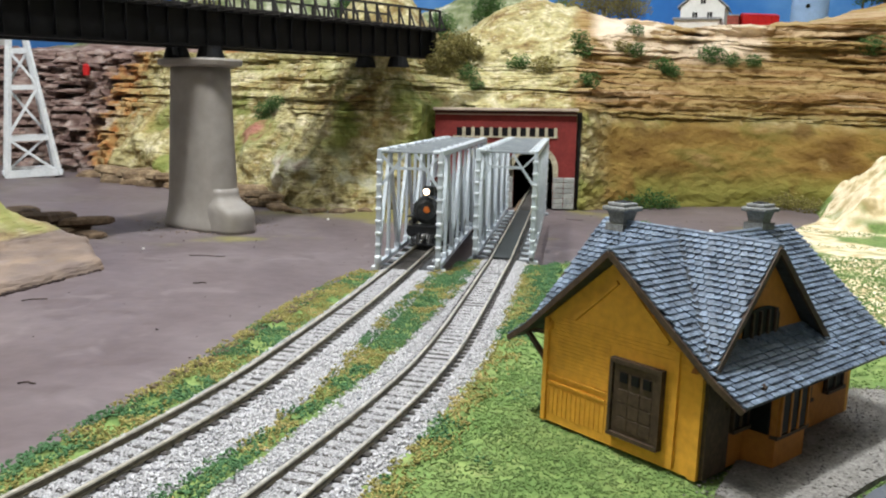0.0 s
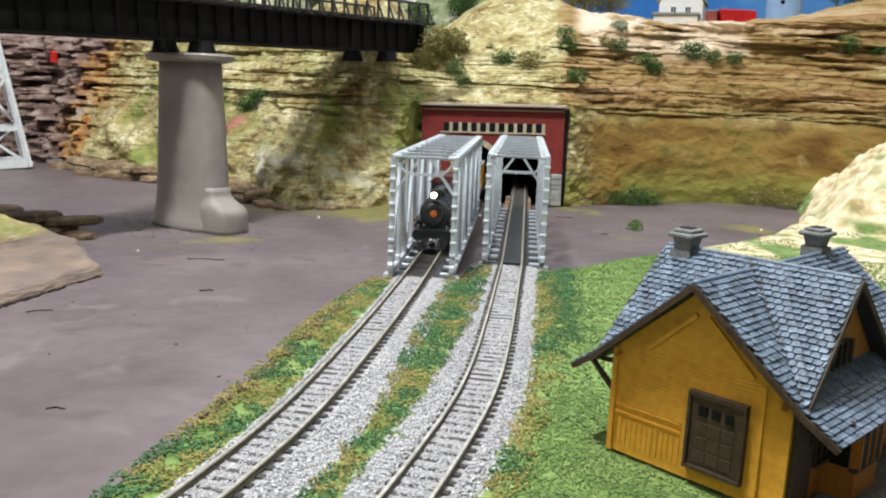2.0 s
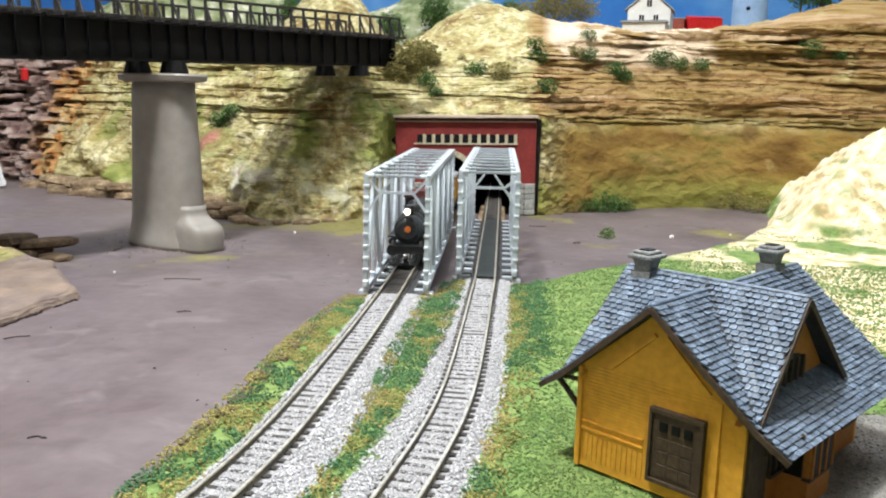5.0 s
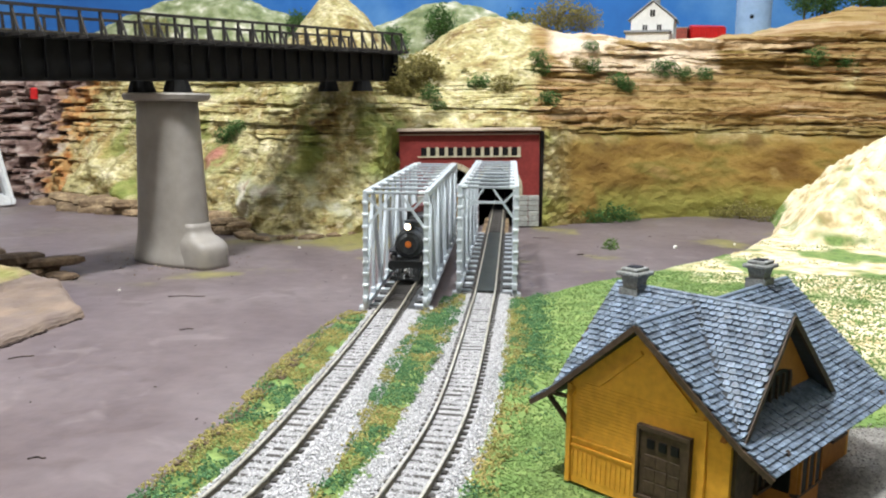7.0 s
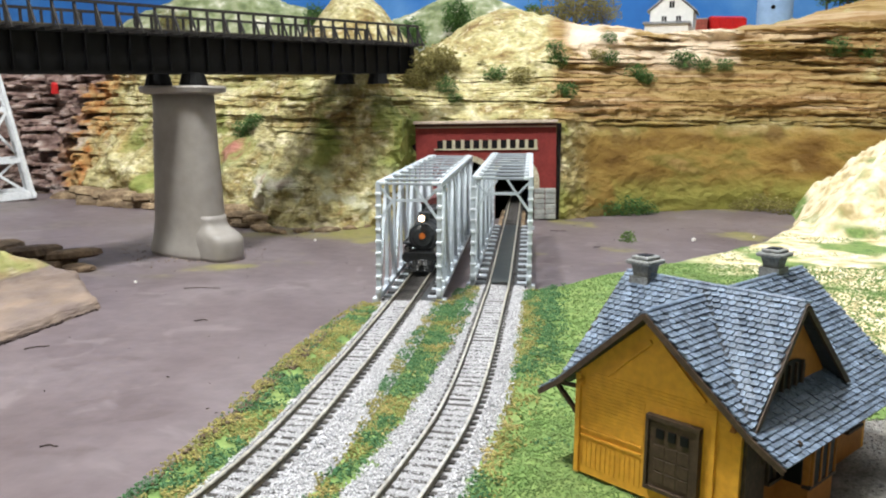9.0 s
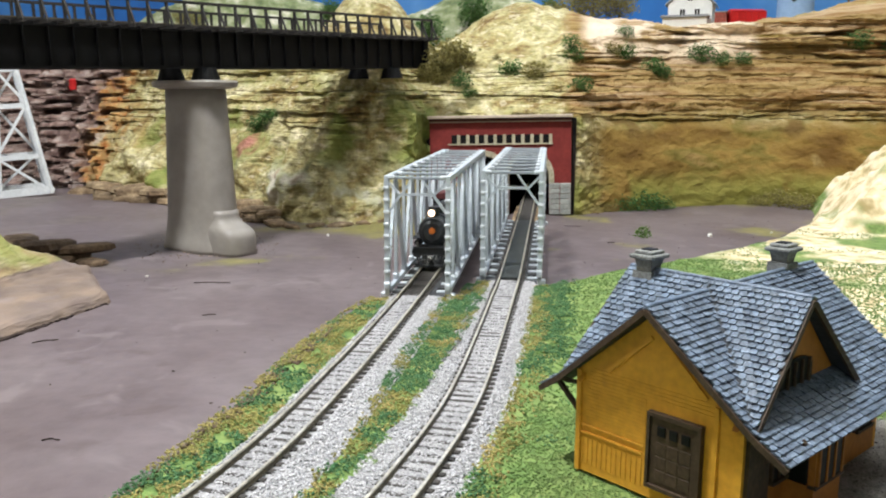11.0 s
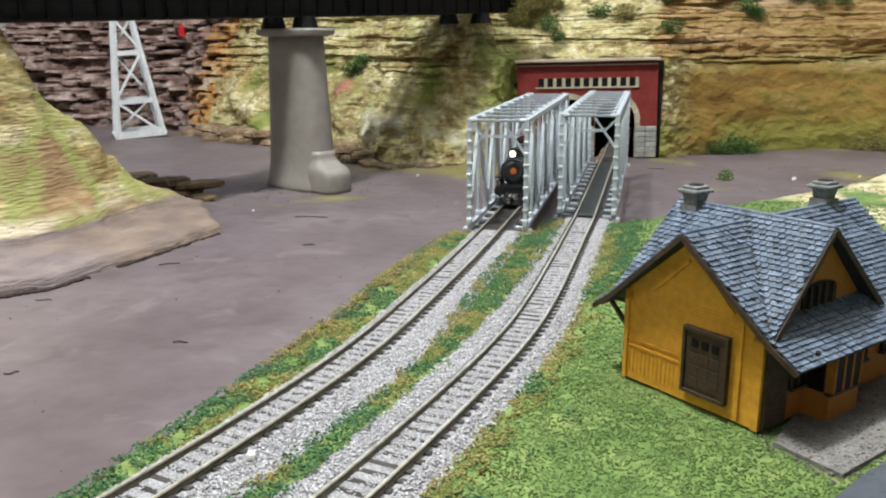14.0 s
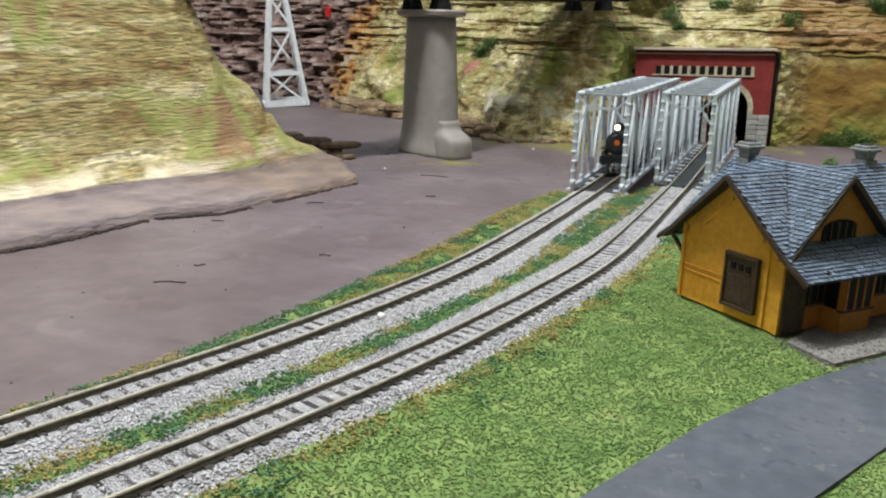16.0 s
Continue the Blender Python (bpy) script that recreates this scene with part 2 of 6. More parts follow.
M_GRAIN = mat("ballast_stone", [(0.40, 0.395, 0.415), (0.54, 0.535, 0.55)], 300, bump=0.0, island=0.28)
M_TURF = mat("turf_green", [(0.095, 0.170, 0.048), (0.145, 0.228, 0.068), (0.21, 0.28, 0.10)], 34, bump=0, island=0.22)
M_TURF_DARK = mat("turf_dark_green", [(0.055, 0.14, 0.06), (0.10, 0.21, 0.09)], 90, bump=0, island=0.24)
M_TURF_TAN = mat("turf_straw", [(0.17, 0.185, 0.055), (0.30, 0.265, 0.085), (0.43, 0.335, 0.145)], 60, bump=0, island=0.24)
M_BUSH = mat("foliage", [(0.045, 0.10, 0.03), (0.10, 0.20, 0.05)], 120, bump=0, island=0.45)
M_BUSH_DRY = mat("dry_foliage", [(0.17, 0.15, 0.045), (0.30, 0.26, 0.09)], 120, bump=0, island=0.45)
M_ASPHALT = mat("road_paint", [(0.062, 0.070, 0.086), (0.080, 0.090, 0.108), (0.105, 0.114, 0.130)], 22, bump=0.3, bscale=500, bdist=0.0004, rough=0.8, grain=0.12)
flecks(M_ASPHALT, [(0.045, 0.05, 0.062), (0.15, 0.16, 0.15)], 150, (1, 1, 1), 0.64, 0.06, 0.55)
M_PATIO = mat("gravel_yard", [(0.16, 0.15, 0.14), (0.25, 0.24, 0.225)], 160, bump=1.0, bscale=900, bdist=0.0008, grain=0.3)
M_SILVER = mat("grey_bridge_plastic", [(0.41, 0.46, 0.515), (0.52, 0.57, 0.625)], 60, rough=0.38, bump=0.1, spec=0.55, grain=0.08)
M_DECK = mat("dark_deck_plastic", [(0.045, 0.047, 0.05), (0.08, 0.08, 0.085)], 120, rough=0.6, bump=0.2)
M_DECKPLATE = mat("deck_plate_plastic", [(0.022, 0.027, 0.026), (0.040, 0.046, 0.044)], 90, rough=0.55, bump=0.2)
# two copies of the bridge plastic, darker for shade and lighter for highlights
M_SILVERSHADE = mat("shaded_bridge_plastic", [(0.26, 0.29, 0.32), (0.34, 0.375, 0.41)], 60, rough=0.5, bump=0.1, grain=0.08)
M_SILVERLIT = mat("lit_bridge_plastic", [(0.58, 0.63, 0.68), (0.70, 0.74, 0.79)], 60, rough=0.4, bump=0.1, grain=0.08)
M_TIE = mat("tie_brown", [(0.028, 0.025, 0.023), (0.085, 0.078, 0.074)], 260, rough=0.85, bump=0.3, rnd=0.35)
M_RAIL = mat("rail_brass", [(0.075, 0.064, 0.042), (0.16, 0.138, 0.092)], 80, rough=0.45, metal=0.3, bump=0.1)
# head colour raised to stand for light gleaming off the worn rails
M_RAILTOP = mat("rail_head", [(0.50, 0.46, 0.37), (0.74, 0.70, 0.60)], 50, rough=0.38, metal=0.65, bump=0)
M_BLACK = mat("black_girder_plastic", [(0.003, 0.003, 0.0035), (0.008, 0.008, 0.009)], 40, rough=0.6, bump=0.15, grain=0.2, spec=0.2)
M_RAILING = mat("dark_grey_railing", [(0.022, 0.020, 0.020), (0.050, 0.046, 0.044)], 60, rough=0.6, bump=0.1)
M_PIER = mat("cast_grey_pier", [(0.225, 0.203, 0.185), (0.272, 0.248, 0.226), (0.31, 0.286, 0.262)], 12, rough=0.45, bump=0.2, bscale=200, grain=0.08, spec=0.45)
M_WHITE = mat("white_metal", [(0.60, 0.63, 0.66), (0.74, 0.76, 0.78)], 40, rough=0.5, bump=0.1, grain=0.08)
M_BRICK = mat("red_portal", [(0.17, 0.022, 0.02), (0.24, 0.035, 0.03)], 40, rough=0.7, bump=0.3, bscale=500, grain=0.12)
M_CAP = mat("portal_coping", [(0.42, 0.33, 0.26), (0.56, 0.46, 0.38)], 50, rough=0.8, bump=0.3, grain=0.15)
M_TRIM = mat("portal_trim", [(0.40, 0.36, 0.25), (0.52, 0.47, 0.35)], 80, rough=0.8, bump=0.2, rnd=0.12)
M_PLINTH = mat("portal_grey_stone", [(0.24, 0.25, 0.24), (0.38, 0.38, 0.36)], 120, rough=0.85, bump=0.5, rnd=0.2)
M_TUNNELSHADE = mat("tunnel_shade", [(0.012, 0.011, 0.010), (0.02, 0.018, 0.016)], 30, bump=0.2)
M_COPINGSHADE = mat("portal_shadow_strip", [(0.07, 0.03, 0.025), (0.10, 0.045, 0.035)], 60, bump=0.1)
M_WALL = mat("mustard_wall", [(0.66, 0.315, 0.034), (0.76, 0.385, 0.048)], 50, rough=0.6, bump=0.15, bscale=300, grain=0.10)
# russet of the street side; on the cross gable it stands for shaded mustard
M_RUSTSHADE = mat("russet_shaded_wall", [(0.34, 0.125, 0.019), (0.43, 0.165, 0.026)], 60, rough=0.6, bump=0.15, grain=0.1)
M_BROWN = mat("dark_brown_trim", [(0.042, 0.026, 0.017), (0.075, 0.048, 0.03)], 90, rough=0.65, bump=0.2)
M_PANE = mat("black_opening", [(0.005, 0.005, 0.006), (0.010, 0.010, 0.011)], 50, rough=0.5, bump=0, spec=0.15)
M_SHINGLE = mat("slate_shingle", [(0.055, 0.075, 0.108), (0.175, 0.228, 0.31)], 180, rough=0.37, bump=0.6, bscale=900, bdist=0.0005, rnd=0.24, spec=0.45, grain=0.40, gscale=1100)
M_SHINGLES = mat("slate_shingles", [(0.055, 0.075, 0.108), (0.175, 0.228, 0.31)], 180, rough=0.37, bump=0.6, bscale=900, bdist=0.0005, island=0.24, spec=0.45, grain=0.40, gscale=1100)
M_ROOFDARK = mat("roof_underlay", [(0.02, 0.022, 0.028), (0.04, 0.045, 0.05)], 90, rough=0.7, bump=0.3)
M_CHIM = mat("chimney_stone", [(0.15, 0.15, 0.145), (0.26, 0.27, 0.27)], 200, rough=0.8, bump=0.5)
M_LOCO = mat("black_locomotive_paint", [(0.010, 0.011, 0.012), (0.022, 0.023, 0.025)], 60, rough=0.42, bump=0.1, spec=0.5)
M_LOCOGREY = mat("grey_boiler_front", [(0.03, 0.033, 0.036), (0.05, 0.053, 0.056)], 60, rough=0.4, bump=0.1)
M_ROOFRED = mat("dull_red_cab_roof", [(0.10, 0.03, 0.03), (0.15, 0.045, 0.04)], 60, rough=0.6, bump=0.1)
M_STEEL = mat("wheel_steel", [(0.14, 0.13, 0.12), (0.24, 0.23, 0.22)], 80, rough=0.4, metal=0.6, bump=0)
M_COAL = mat("coal_load", [(0.008, 0.008, 0.009), (0.02, 0.02, 0.022)], 400, rough=0.6, bump=1.0, bscale=700, bdist=0.001)
M_YELLOW = mat("yellow_boxcar", [(0.60, 0.32, 0.02), (0.70, 0.40, 0.03)], 40, rough=0.55, bump=0.1, grain=0.06)
M_LAMP = mat("lit_headlight", [(1, 0.9, 0.7), (1, 0.9, 0.7)], 10, bump=0, emit=((1.0, 0.66, 0.42), 9.0))
M_ORANGE = mat("orange_plate", [(0.55, 0.14, 0.02), (0.65, 0.18, 0.03)], 60, bump=0)
M_FARM = mat("white_clapboard", [(0.70, 0.70, 0.68), (0.80, 0.80, 0.78)], 30, rough=0.6, bump=0.1, grain=0.05)
M_FARMROOF = mat("grey_roof", [(0.20, 0.21, 0.23), (0.30, 0.31, 0.33)], 60, rough=0.7, bump=0.2)
M_RED = mat("red_paint", [(0.42, 0.012, 0.014), (0.54, 0.022, 0.022)], 40, rough=0.45, bump=0.1, grain=0.08)
M_BARN = mat("barn_red", [(0.22, 0.05, 0.04), (0.30, 0.07, 0.05)], 40, rough=0.7, bump=0.2)
M_SILO = mat("blue_silo", [(0.25, 0.38, 0.62), (0.34, 0.48, 0.72)], 20, rough=0.4, bump=0.1, grain=0.05)
M_SKY = mat("painted_sky", [(0.02, 0.10, 0.36), (0.03, 0.16, 0.50), (0.12, 0.30, 0.62)], 2.5, rough=0.8, bump=0.05, grain=0.04)
M_ROOM = mat("room_plaster", [(0.62, 0.61, 0.58), (0.68, 0.67, 0.64)], 3, rough=0.9, bump=0.05, grain=0.03)
M_FLOOR = mat("room_carpet", [(0.10, 0.10, 0.11), (0.14, 0.14, 0.15)], 60, rough=0.95, bump=0.3)
M_FASCIA = mat("fascia_board", [(0.05, 0.07, 0.05), (0.07, 0.09, 0.07)], 12, rough=0.5, bump=0.1)
M_LAMPGLOW = mat("lit_diffuser", [(0.9, 0.9, 0.88), (0.9, 0.9, 0.88)], 3, bump=0, emit=((1.0, 0.96, 0.88), 3.0))
M_TRUNK = mat("bark", [(0.09, 0.06, 0.04), (0.15, 0.11, 0.07)], 80, bump=0.6)
M_WHITEBIT = mat("white_plaster_crumb", [(0.75, 0.74, 0.70), (0.85, 0.84, 0.80)], 100, bump=0.2)
M_TWIG = mat("dark_twig", [(0.03, 0.02, 0.02), (0.06, 0.04, 0.03)], 100, bump=0.2)

# ---- builders ----


def part(name, bm, material, parent=None, label="", smooth=False):
    """Link a bmesh as one mesh object, under parent if there is one."""
    me = bpy.data.meshes.new(name)
    bm.normal_update()
    bm.to_mesh(me)
    bm.free()
    me.materials.append(material)
    if smooth:
        me.shade_smooth()
    ob = new(name, me)
    if parent:
        ob.parent = parent
    if label:
        tagged(ob, label)
    return ob


def raw(name, verts, faces, material, parent=None, smooth=False):
    me = bpy.data.meshes.new(name)
    me.from_pydata([tuple(map(float, v)) for v in verts], [], [tuple(map(int, f)) for f in faces])
    me.materials.append(material)
    if smooth:
        me.shade_smooth()
    ob = new(name, me)
    if parent:
        ob.parent = parent
    return ob


def empty(name, m=None):
    ob = new(name)
    ob.empty_display_size = 0.01
    if m is not None:
        ob.matrix_world = m
    return ob


def box(bm, c, s, m=None, bev=0.0):
    g = bmesh.ops.create_cube(bm, size=1.0)
    mm = Matrix.Translation(c) @ Matrix.Diagonal((*s, 1))
    bmesh.ops.transform(bm, matrix=(m @ mm) if m is not None else mm, verts=g["verts"])
    if bev:
        es = list({e for v in g["verts"] for e in v.link_edges})
        bmesh.ops.bevel(bm, geom=es, offset=bev, segments=1, affect="EDGES", profile=0.5)
    return bm


def boxbm(c, s, m=None, bev=0.0):
    return box(bmesh.new(), c, s, m, bev)


def beam(bm, p, q, w, h):
    """A bar from p to q, w wide and h deep."""
    p, q = Vector(p), Vector(q)
    d = q - p
    rot = d.to_track_quat("Z", "Y").to_matrix().to_4x4()
    return box(bm, (0, 0, d.length / 2), (w, h, d.length), Matrix.Translation(p) @ rot)


def beambm(p, q, w, h):
    return beam(bmesh.new(), p, q, w, h)


def cyl(bm, p, q, r1, r2=None, n=16, caps=True):
    p, q = Vector(p), Vector(q)
    d = q - p
    m = Matrix.Translation((p + q) / 2) @ d.to_track_quat("Z", "Y").to_matrix().to_4x4()
    bmesh.ops.create_cone(bm, cap_ends=caps, segments=n, radius1=r1, radius2=r1 if r2 is None else r2, depth=d.length, matrix=m)
    return bm


def cylbm(p, q, r1, r2=None, n=16):
    return cyl(bmesh.new(), p, q, r1, r2, n)


def prism(bm, poly, a, b, axis="y"):
    """Extrude a polygon in the plane across axis between a and b."""
    def at(u, v, k):
        return {"x": (k, u, v), "y": (u, k, v), "z": (u, v, k)}[axis]
    lo = [bm.verts.new(at(u, v, a)) for u, v in poly]
    hi = [bm.verts.new(at(u, v, b)) for u, v in poly]
    n = len(poly)
    bm.faces.new(lo)
    bm.faces.new(hi[::-1])
    for i in range(n):
        bm.faces.new((lo[(i + 1) % n], lo[i], hi[i], hi[(i + 1) % n]))
    bmesh.ops.recalc_face_normals(bm, faces=bm.faces)
    return bm


def fract(x, y, z, octaves=4):
    return noise.fractal(Vector((x, y, z)), 1.0, 2.0, octaves, noise_basis="PERLIN_ORIGINAL")


def sstep(a, b, x):
    t = np.clip((x - a) / (b - a), 0, 1)
    return t * t * (3 - 2 * t)


def inside_distance(px, py, poly):
    """Distance to the polygon's edge, positive inside."""
    best = np.full(px.shape, 1e9)
    ins = np.zeros(px.shape, bool)
    n = len(poly)
    for i in range(n):
        (ax, ay), (bx, by) = poly[i], poly[(i + 1) % n]
        dx, dy = bx - ax, by - ay
        t = np.clip(((px - ax) * dx + (py - ay) * dy) / (dx * dx + dy * dy), 0, 1)
        best = np.minimum(best, np.hypot(px - ax - t * dx, py - ay - t * dy))
        cross = (ay > py) != (by > py)
        xx = ax + (py - ay) / (dy if dy else 1e-12) * dx
        ins ^= cross & (px < xx)
    return np.where(ins, best, -best)


def grid_mesh(name, xs, ys, zz, keep, material):
    nx, ny = len(xs), len(ys)
    gx, gy = np.meshgrid(xs, ys, indexing="ij")
    ids = np.arange(nx * ny).reshape(nx, ny)
    k = keep[:-1, :-1] | keep[1:, :-1] | keep[:-1, 1:] | keep[1:, 1:]
    quads = np.stack([ids[:-1, :-1][k], ids[1:, :-1][k], ids[1:, 1:][k], ids[:-1, 1:][k]], 1)
    used = np.unique(quads)
    remap = np.zeros(nx * ny, int)
    remap[used] = np.arange(len(used))
    verts = np.stack([gx.ravel(), gy.ravel(), zz.ravel()], 1)[used]
    return raw(name, verts, remap[quads], material, smooth=True)


OCTA = np.array([(1, 0, 0), (-1, 0, 0), (0, 1, 0), (0, -1, 0), (0, 0, 1), (0, 0, -1)], float)
OCTF = np.array([(0, 2, 4), (2, 1, 4), (1, 3, 4), (3, 0, 4), (2, 0, 5), (1, 2, 5), (3, 1, 5), (0, 3, 5)])


def crumbs(name, pts, sizes, material, rng, flat=0.7):
    """Many small irregular grains as one object."""
    n = len(pts)
    v = OCTA[None] * (0.55 + 0.75 * rng.random((n, 6, 1)))
    a = rng.random(n) * 6.283
    c, s = np.cos(a)[:, None], np.sin(a)[:, None]
    tilt = rng.random((n, 1)) * 0.8
    x, y, z = v[..., 0], v[..., 1], v[..., 2] * flat
    y, z = y * np.cos(tilt) - z * np.sin(tilt), y * np.sin(tilt) + z * np.cos(tilt)
    v = np.stack([x * c - y * s, x * s + y * c, z], -1) * np.asarray(sizes)[:, None, None] + np.asarray(pts)[:, None, :]
    f = (OCTF[None] + 6 * np.arange(n)[:, None, None]).reshape(-1, 3)
    me = bpy.data.meshes.new(name)
    me.vertices.add(6 * n)
    me.vertices.foreach_set("co", v.reshape(-1).astype(np.float32))
    me.loops.add(3 * len(f))
    me.loops.foreach_set("vertex_index", f.reshape(-1).astype(np.int32))
    me.polygons.add(len(f))
    me.polygons.foreach_set("loop_start", np.arange(0, 3 * len(f), 3, dtype=np.int32))
    me.update(calc_edges=True)
    me.materials.append(material)
    return new(name, me)


# ---- the board, the banks and the hills ----
RIVER = -0.016
LAND = [(-0.30, -0.95), (-0.25, -0.78), (-0.195, -0.62), (-0.172, -0.527), (-0.160, -0.468), (-0.149, -0.382), (-0.140, -0.323), (-0.134, -0.265), (-0.130, -0.19), (-0.112, -0.105),
        (-0.100, -0.064), (-0.040, -0.060), (-0.034, -0.008), (0.030, -0.004), (0.05, 0.03), (0.094, 0.08), (0.155, 0.135), (0.215, 0.2035), (0.262, 0.262), (0.304, 0.333),
        (0.36, 0.45), (0.40, 0.56), (0.42, 0.66), (0.6, 0.78), (1.6, 0.78), (1.6, -0.95)]
MOUND = [(0.345, 0.315), (0.40, 0.29), (0.5, 0.27), (0.8, 0.2), (1.6, 0.15), (1.6, 0.78), (0.55, 0.78), (0.43, 0.65), (0.385, 0.48)]
EDGE_Y = -0.72
EAST, WEST, NORTH = 1.25, -1.35, 1.50


def nz(gx, gy, f, octaves=4, off=0.0):
    return np.array([fract(a * f, b * f, off, octaves) for a, b in zip(gx.ravel(), gy.ravel())]).reshape(gx.shape)


river = part("river", boxbm(((EAST + WEST) / 2, (NORTH + EDGE_Y) / 2, RIVER - 0.015), (EAST - WEST, NORTH - EDGE_Y, 0.03)), M_RIVER)
tagged(river, "flat board painted dull mauve grey as a river", "river", kind="structure")

xs, ys = np.arange(-0.26, EAST + 0.001, 0.0055), np.arange(EDGE_Y, 0.80, 0.0055)
gx, gy = np.meshgrid(xs, ys, indexing="ij")
n_fine, n_mid = nz(gx, gy, 90, 3), nz(gx, gy, 16, 4, 3.0)
d_land = inside_distance(gx, gy, LAND) + 0.004 * n_mid + 0.002 * n_fine - 0.0205 * sstep(-0.10, -0.13, gx)
LANDZ = np.where(d_land > -0.006, -0.021 + 0.0225 * sstep(-0.006, 0.012, d_land), -0.021) + 0.0007 * n_fine * (d_land > 0)
d_m = inside_distance(gx, gy, MOUND) + 0.012 * n_mid
rise = np.where(d_m > 0, 0.26 * (1 - np.exp(-np.maximum(d_m, 0) / 0.24)), 0)
LANDZ = LANDZ + rise + 0.010 * n_mid * sstep(0.0, 0.05, d_m) + 0.0055 * n_fine * sstep(0.0, 0.04, d_m) + 0.008 * nz(gx, gy, 38, 3, 6.0) * sstep(0.0, 0.03, d_m)
bank = grid_mesh("ground", xs, ys, LANDZ, d_land > -0.012, M_GRASS)
tagged(bank, "grass bank of flocked green turf with pale sandy patches", "ground", kind="structure")


def land_z(px, py):
    i = np.clip((np.asarray(px) - xs[0]) / 0.0055, 0, len(xs) - 1.001)
    j = np.clip((np.asarray(py) - ys[0]) / 0.0055, 0, len(ys) - 1.001)
    i0, j0 = i.astype(int), j.astype(int)
    a, b = i - i0, j - j0
    return LANDZ[i0, j0] * (1 - a) * (1 - b) + LANDZ[i0 + 1, j0] * a * (1 - b) + LANDZ[i0, j0 + 1] * (1 - a) * b + LANDZ[i0 + 1, j0 + 1] * a * b


# western hill with the low shelf at its foot
TOE = [(-0.75, -0.60), (-0.42, -0.492), (-0.332, -0.474), (-0.25, -0.458), (-0.18, -0.431), (-0.11, -0.406), (0.0, -0.402), (0.2, -0.40)]
SHELF = [(-0.50, -0.80), (-0.43, -0.55), (-0.400, -0.397), (-0.388, -0.36), (-0.380, -0.27), (-0.345, -0.227), (-0.332, -0.148), (-0.324, -0.09), (-0.318, -0.045), (-0.345, 0.0), (-0.385, 0.045), (-0.43, 0.07), (-1.0, 0.07), (-1.4, -0.8)]
hx, hy = np.arange(WEST, -0.29, 0.0040), np.arange(EDGE_Y, 0.13, 0.0040)
ax, ay = np.meshgrid(hx, hy, indexing="ij")
h_fine, h_mid, h_big = nz(ax, ay, 60, 4, 9.0), nz(ax, ay, 14, 4, 5.0), nz(ax, ay, 5, 3, 1.0)
toe_x = np.interp(ay, [a for a, _ in TOE], [b for _, b in TOE])
d_toe = toe_x - ax + 0.006 * h_mid
back = np.interp(ax, [-0.67, -0.545, -0.515, -0.483, -0.462, -0.442, -0.420, -0.36], [-0.20, -0.125, -0.078, -0.033, -0.008, 0.030, 0.062, 0.075]) - ay + 0.006 * h_mid
slope = np.where(d_toe > 0, np.minimum(0.34, 1.15 * d_toe + 1.8 * np.maximum(0, d_toe - 0.030)), -1)
cut = sstep(-0.012, 0.040, back)
d_sh = inside_distance(ax, ay, SHELF) + 0.007 * h_mid
shelf = np.where(d_sh > -0.003, -0.022 + 0.0150 * sstep(-0.004, 0.003, d_sh) + 0.002 * h_fine, -0.03)
HILLZ = np.maximum(np.where((slope > 0) & (cut > 0), -0.012 + slope * cut + 0.010 * h_mid * sstep(0, 0.06, d_toe) + 0.004 * h_fine * cut + 0.012 * h_big * sstep(0.05, 0.2, d_toe), -0.03), shelf)
hill = grid_mesh("hill_west", hx, hy, HILLZ, HILLZ > -0.024, M_HILL)
tagged(hill, "steep plaster hillside painted olive, tan and cream", "hill", kind="structure")

# ---- the long cliff behind the river ----
BASE = [(-1.50, 0.80), (-0.98, 0.82), (-0.80, 0.735), (-0.65, 0.62), (-0.565, 0.588), (-0.44, 0.500), (-0.37, 0.455), (-0.32, 0.412), (-0.28, 0.392), (-0.24, 0.392), (-0.205, 0.406), (-0.176, 0.428), (-0.153, 0.462), (-0.147, 0.524), (-0.05, 0.532),
        (0.060, 0.530), (0.070, 0.520), (0.10, 0.556), (0.224, 0.647), (0.36, 0.70), (0.55, 0.715), (0.9, 0.68), (1.4, 0.62)]
seg = np.cumsum([0] + [math.dist(a, b) for a, b in zip(BASE, BASE[1:])])
NS, NV, NP = 880, 230, 60
ss = np.linspace(0, seg[-1], NS)
bx, by = np.interp(ss, seg, [p[0] for p in BASE]), np.interp(ss, seg, [p[1] for p in BASE])
kern = np.hanning(15) / np.hanning(15).sum()
sx, sy = np.convolve(np.pad(bx, 7, "edge"), kern, "valid"), np.convolve(np.pad(by, 7, "edge"), kern, "valid")
wide = np.hanning(87) / np.hanning(87).sum()
tx, ty = np.gradient(np.convolve(np.pad(bx, 43, "edge"), wide, "valid")), np.gradient(np.convolve(np.pad(by, 43, "edge"), wide, "valid"))
ln = np.hypot(tx, ty)
nxn, nyn = -ty / ln * 0.5, tx / ln * 0.5 + 0.5
TOPX = [-1.5, -0.9, -0.6, -0.3, -0.18, -0.10, 0.03, 0.12, 0.3, 0.6, 1.4]
TOPZ = [0.22, 0.21, 0.20, 0.19, 0.195, 0.20, 0.21, 0.238, 0.268, 0.288, 0.293]
BACKX = [-1.5, -0.9, -0.5, -0.33, -0.2, -0.12, 0.05, 0.12, 0.3, 0.6, 1.4]
BACKD = [0.13, 0.13, 0.12, 0.110, 0.085, 0.070, 0.09, 0.12, 0.12, 0.12, 0.12]
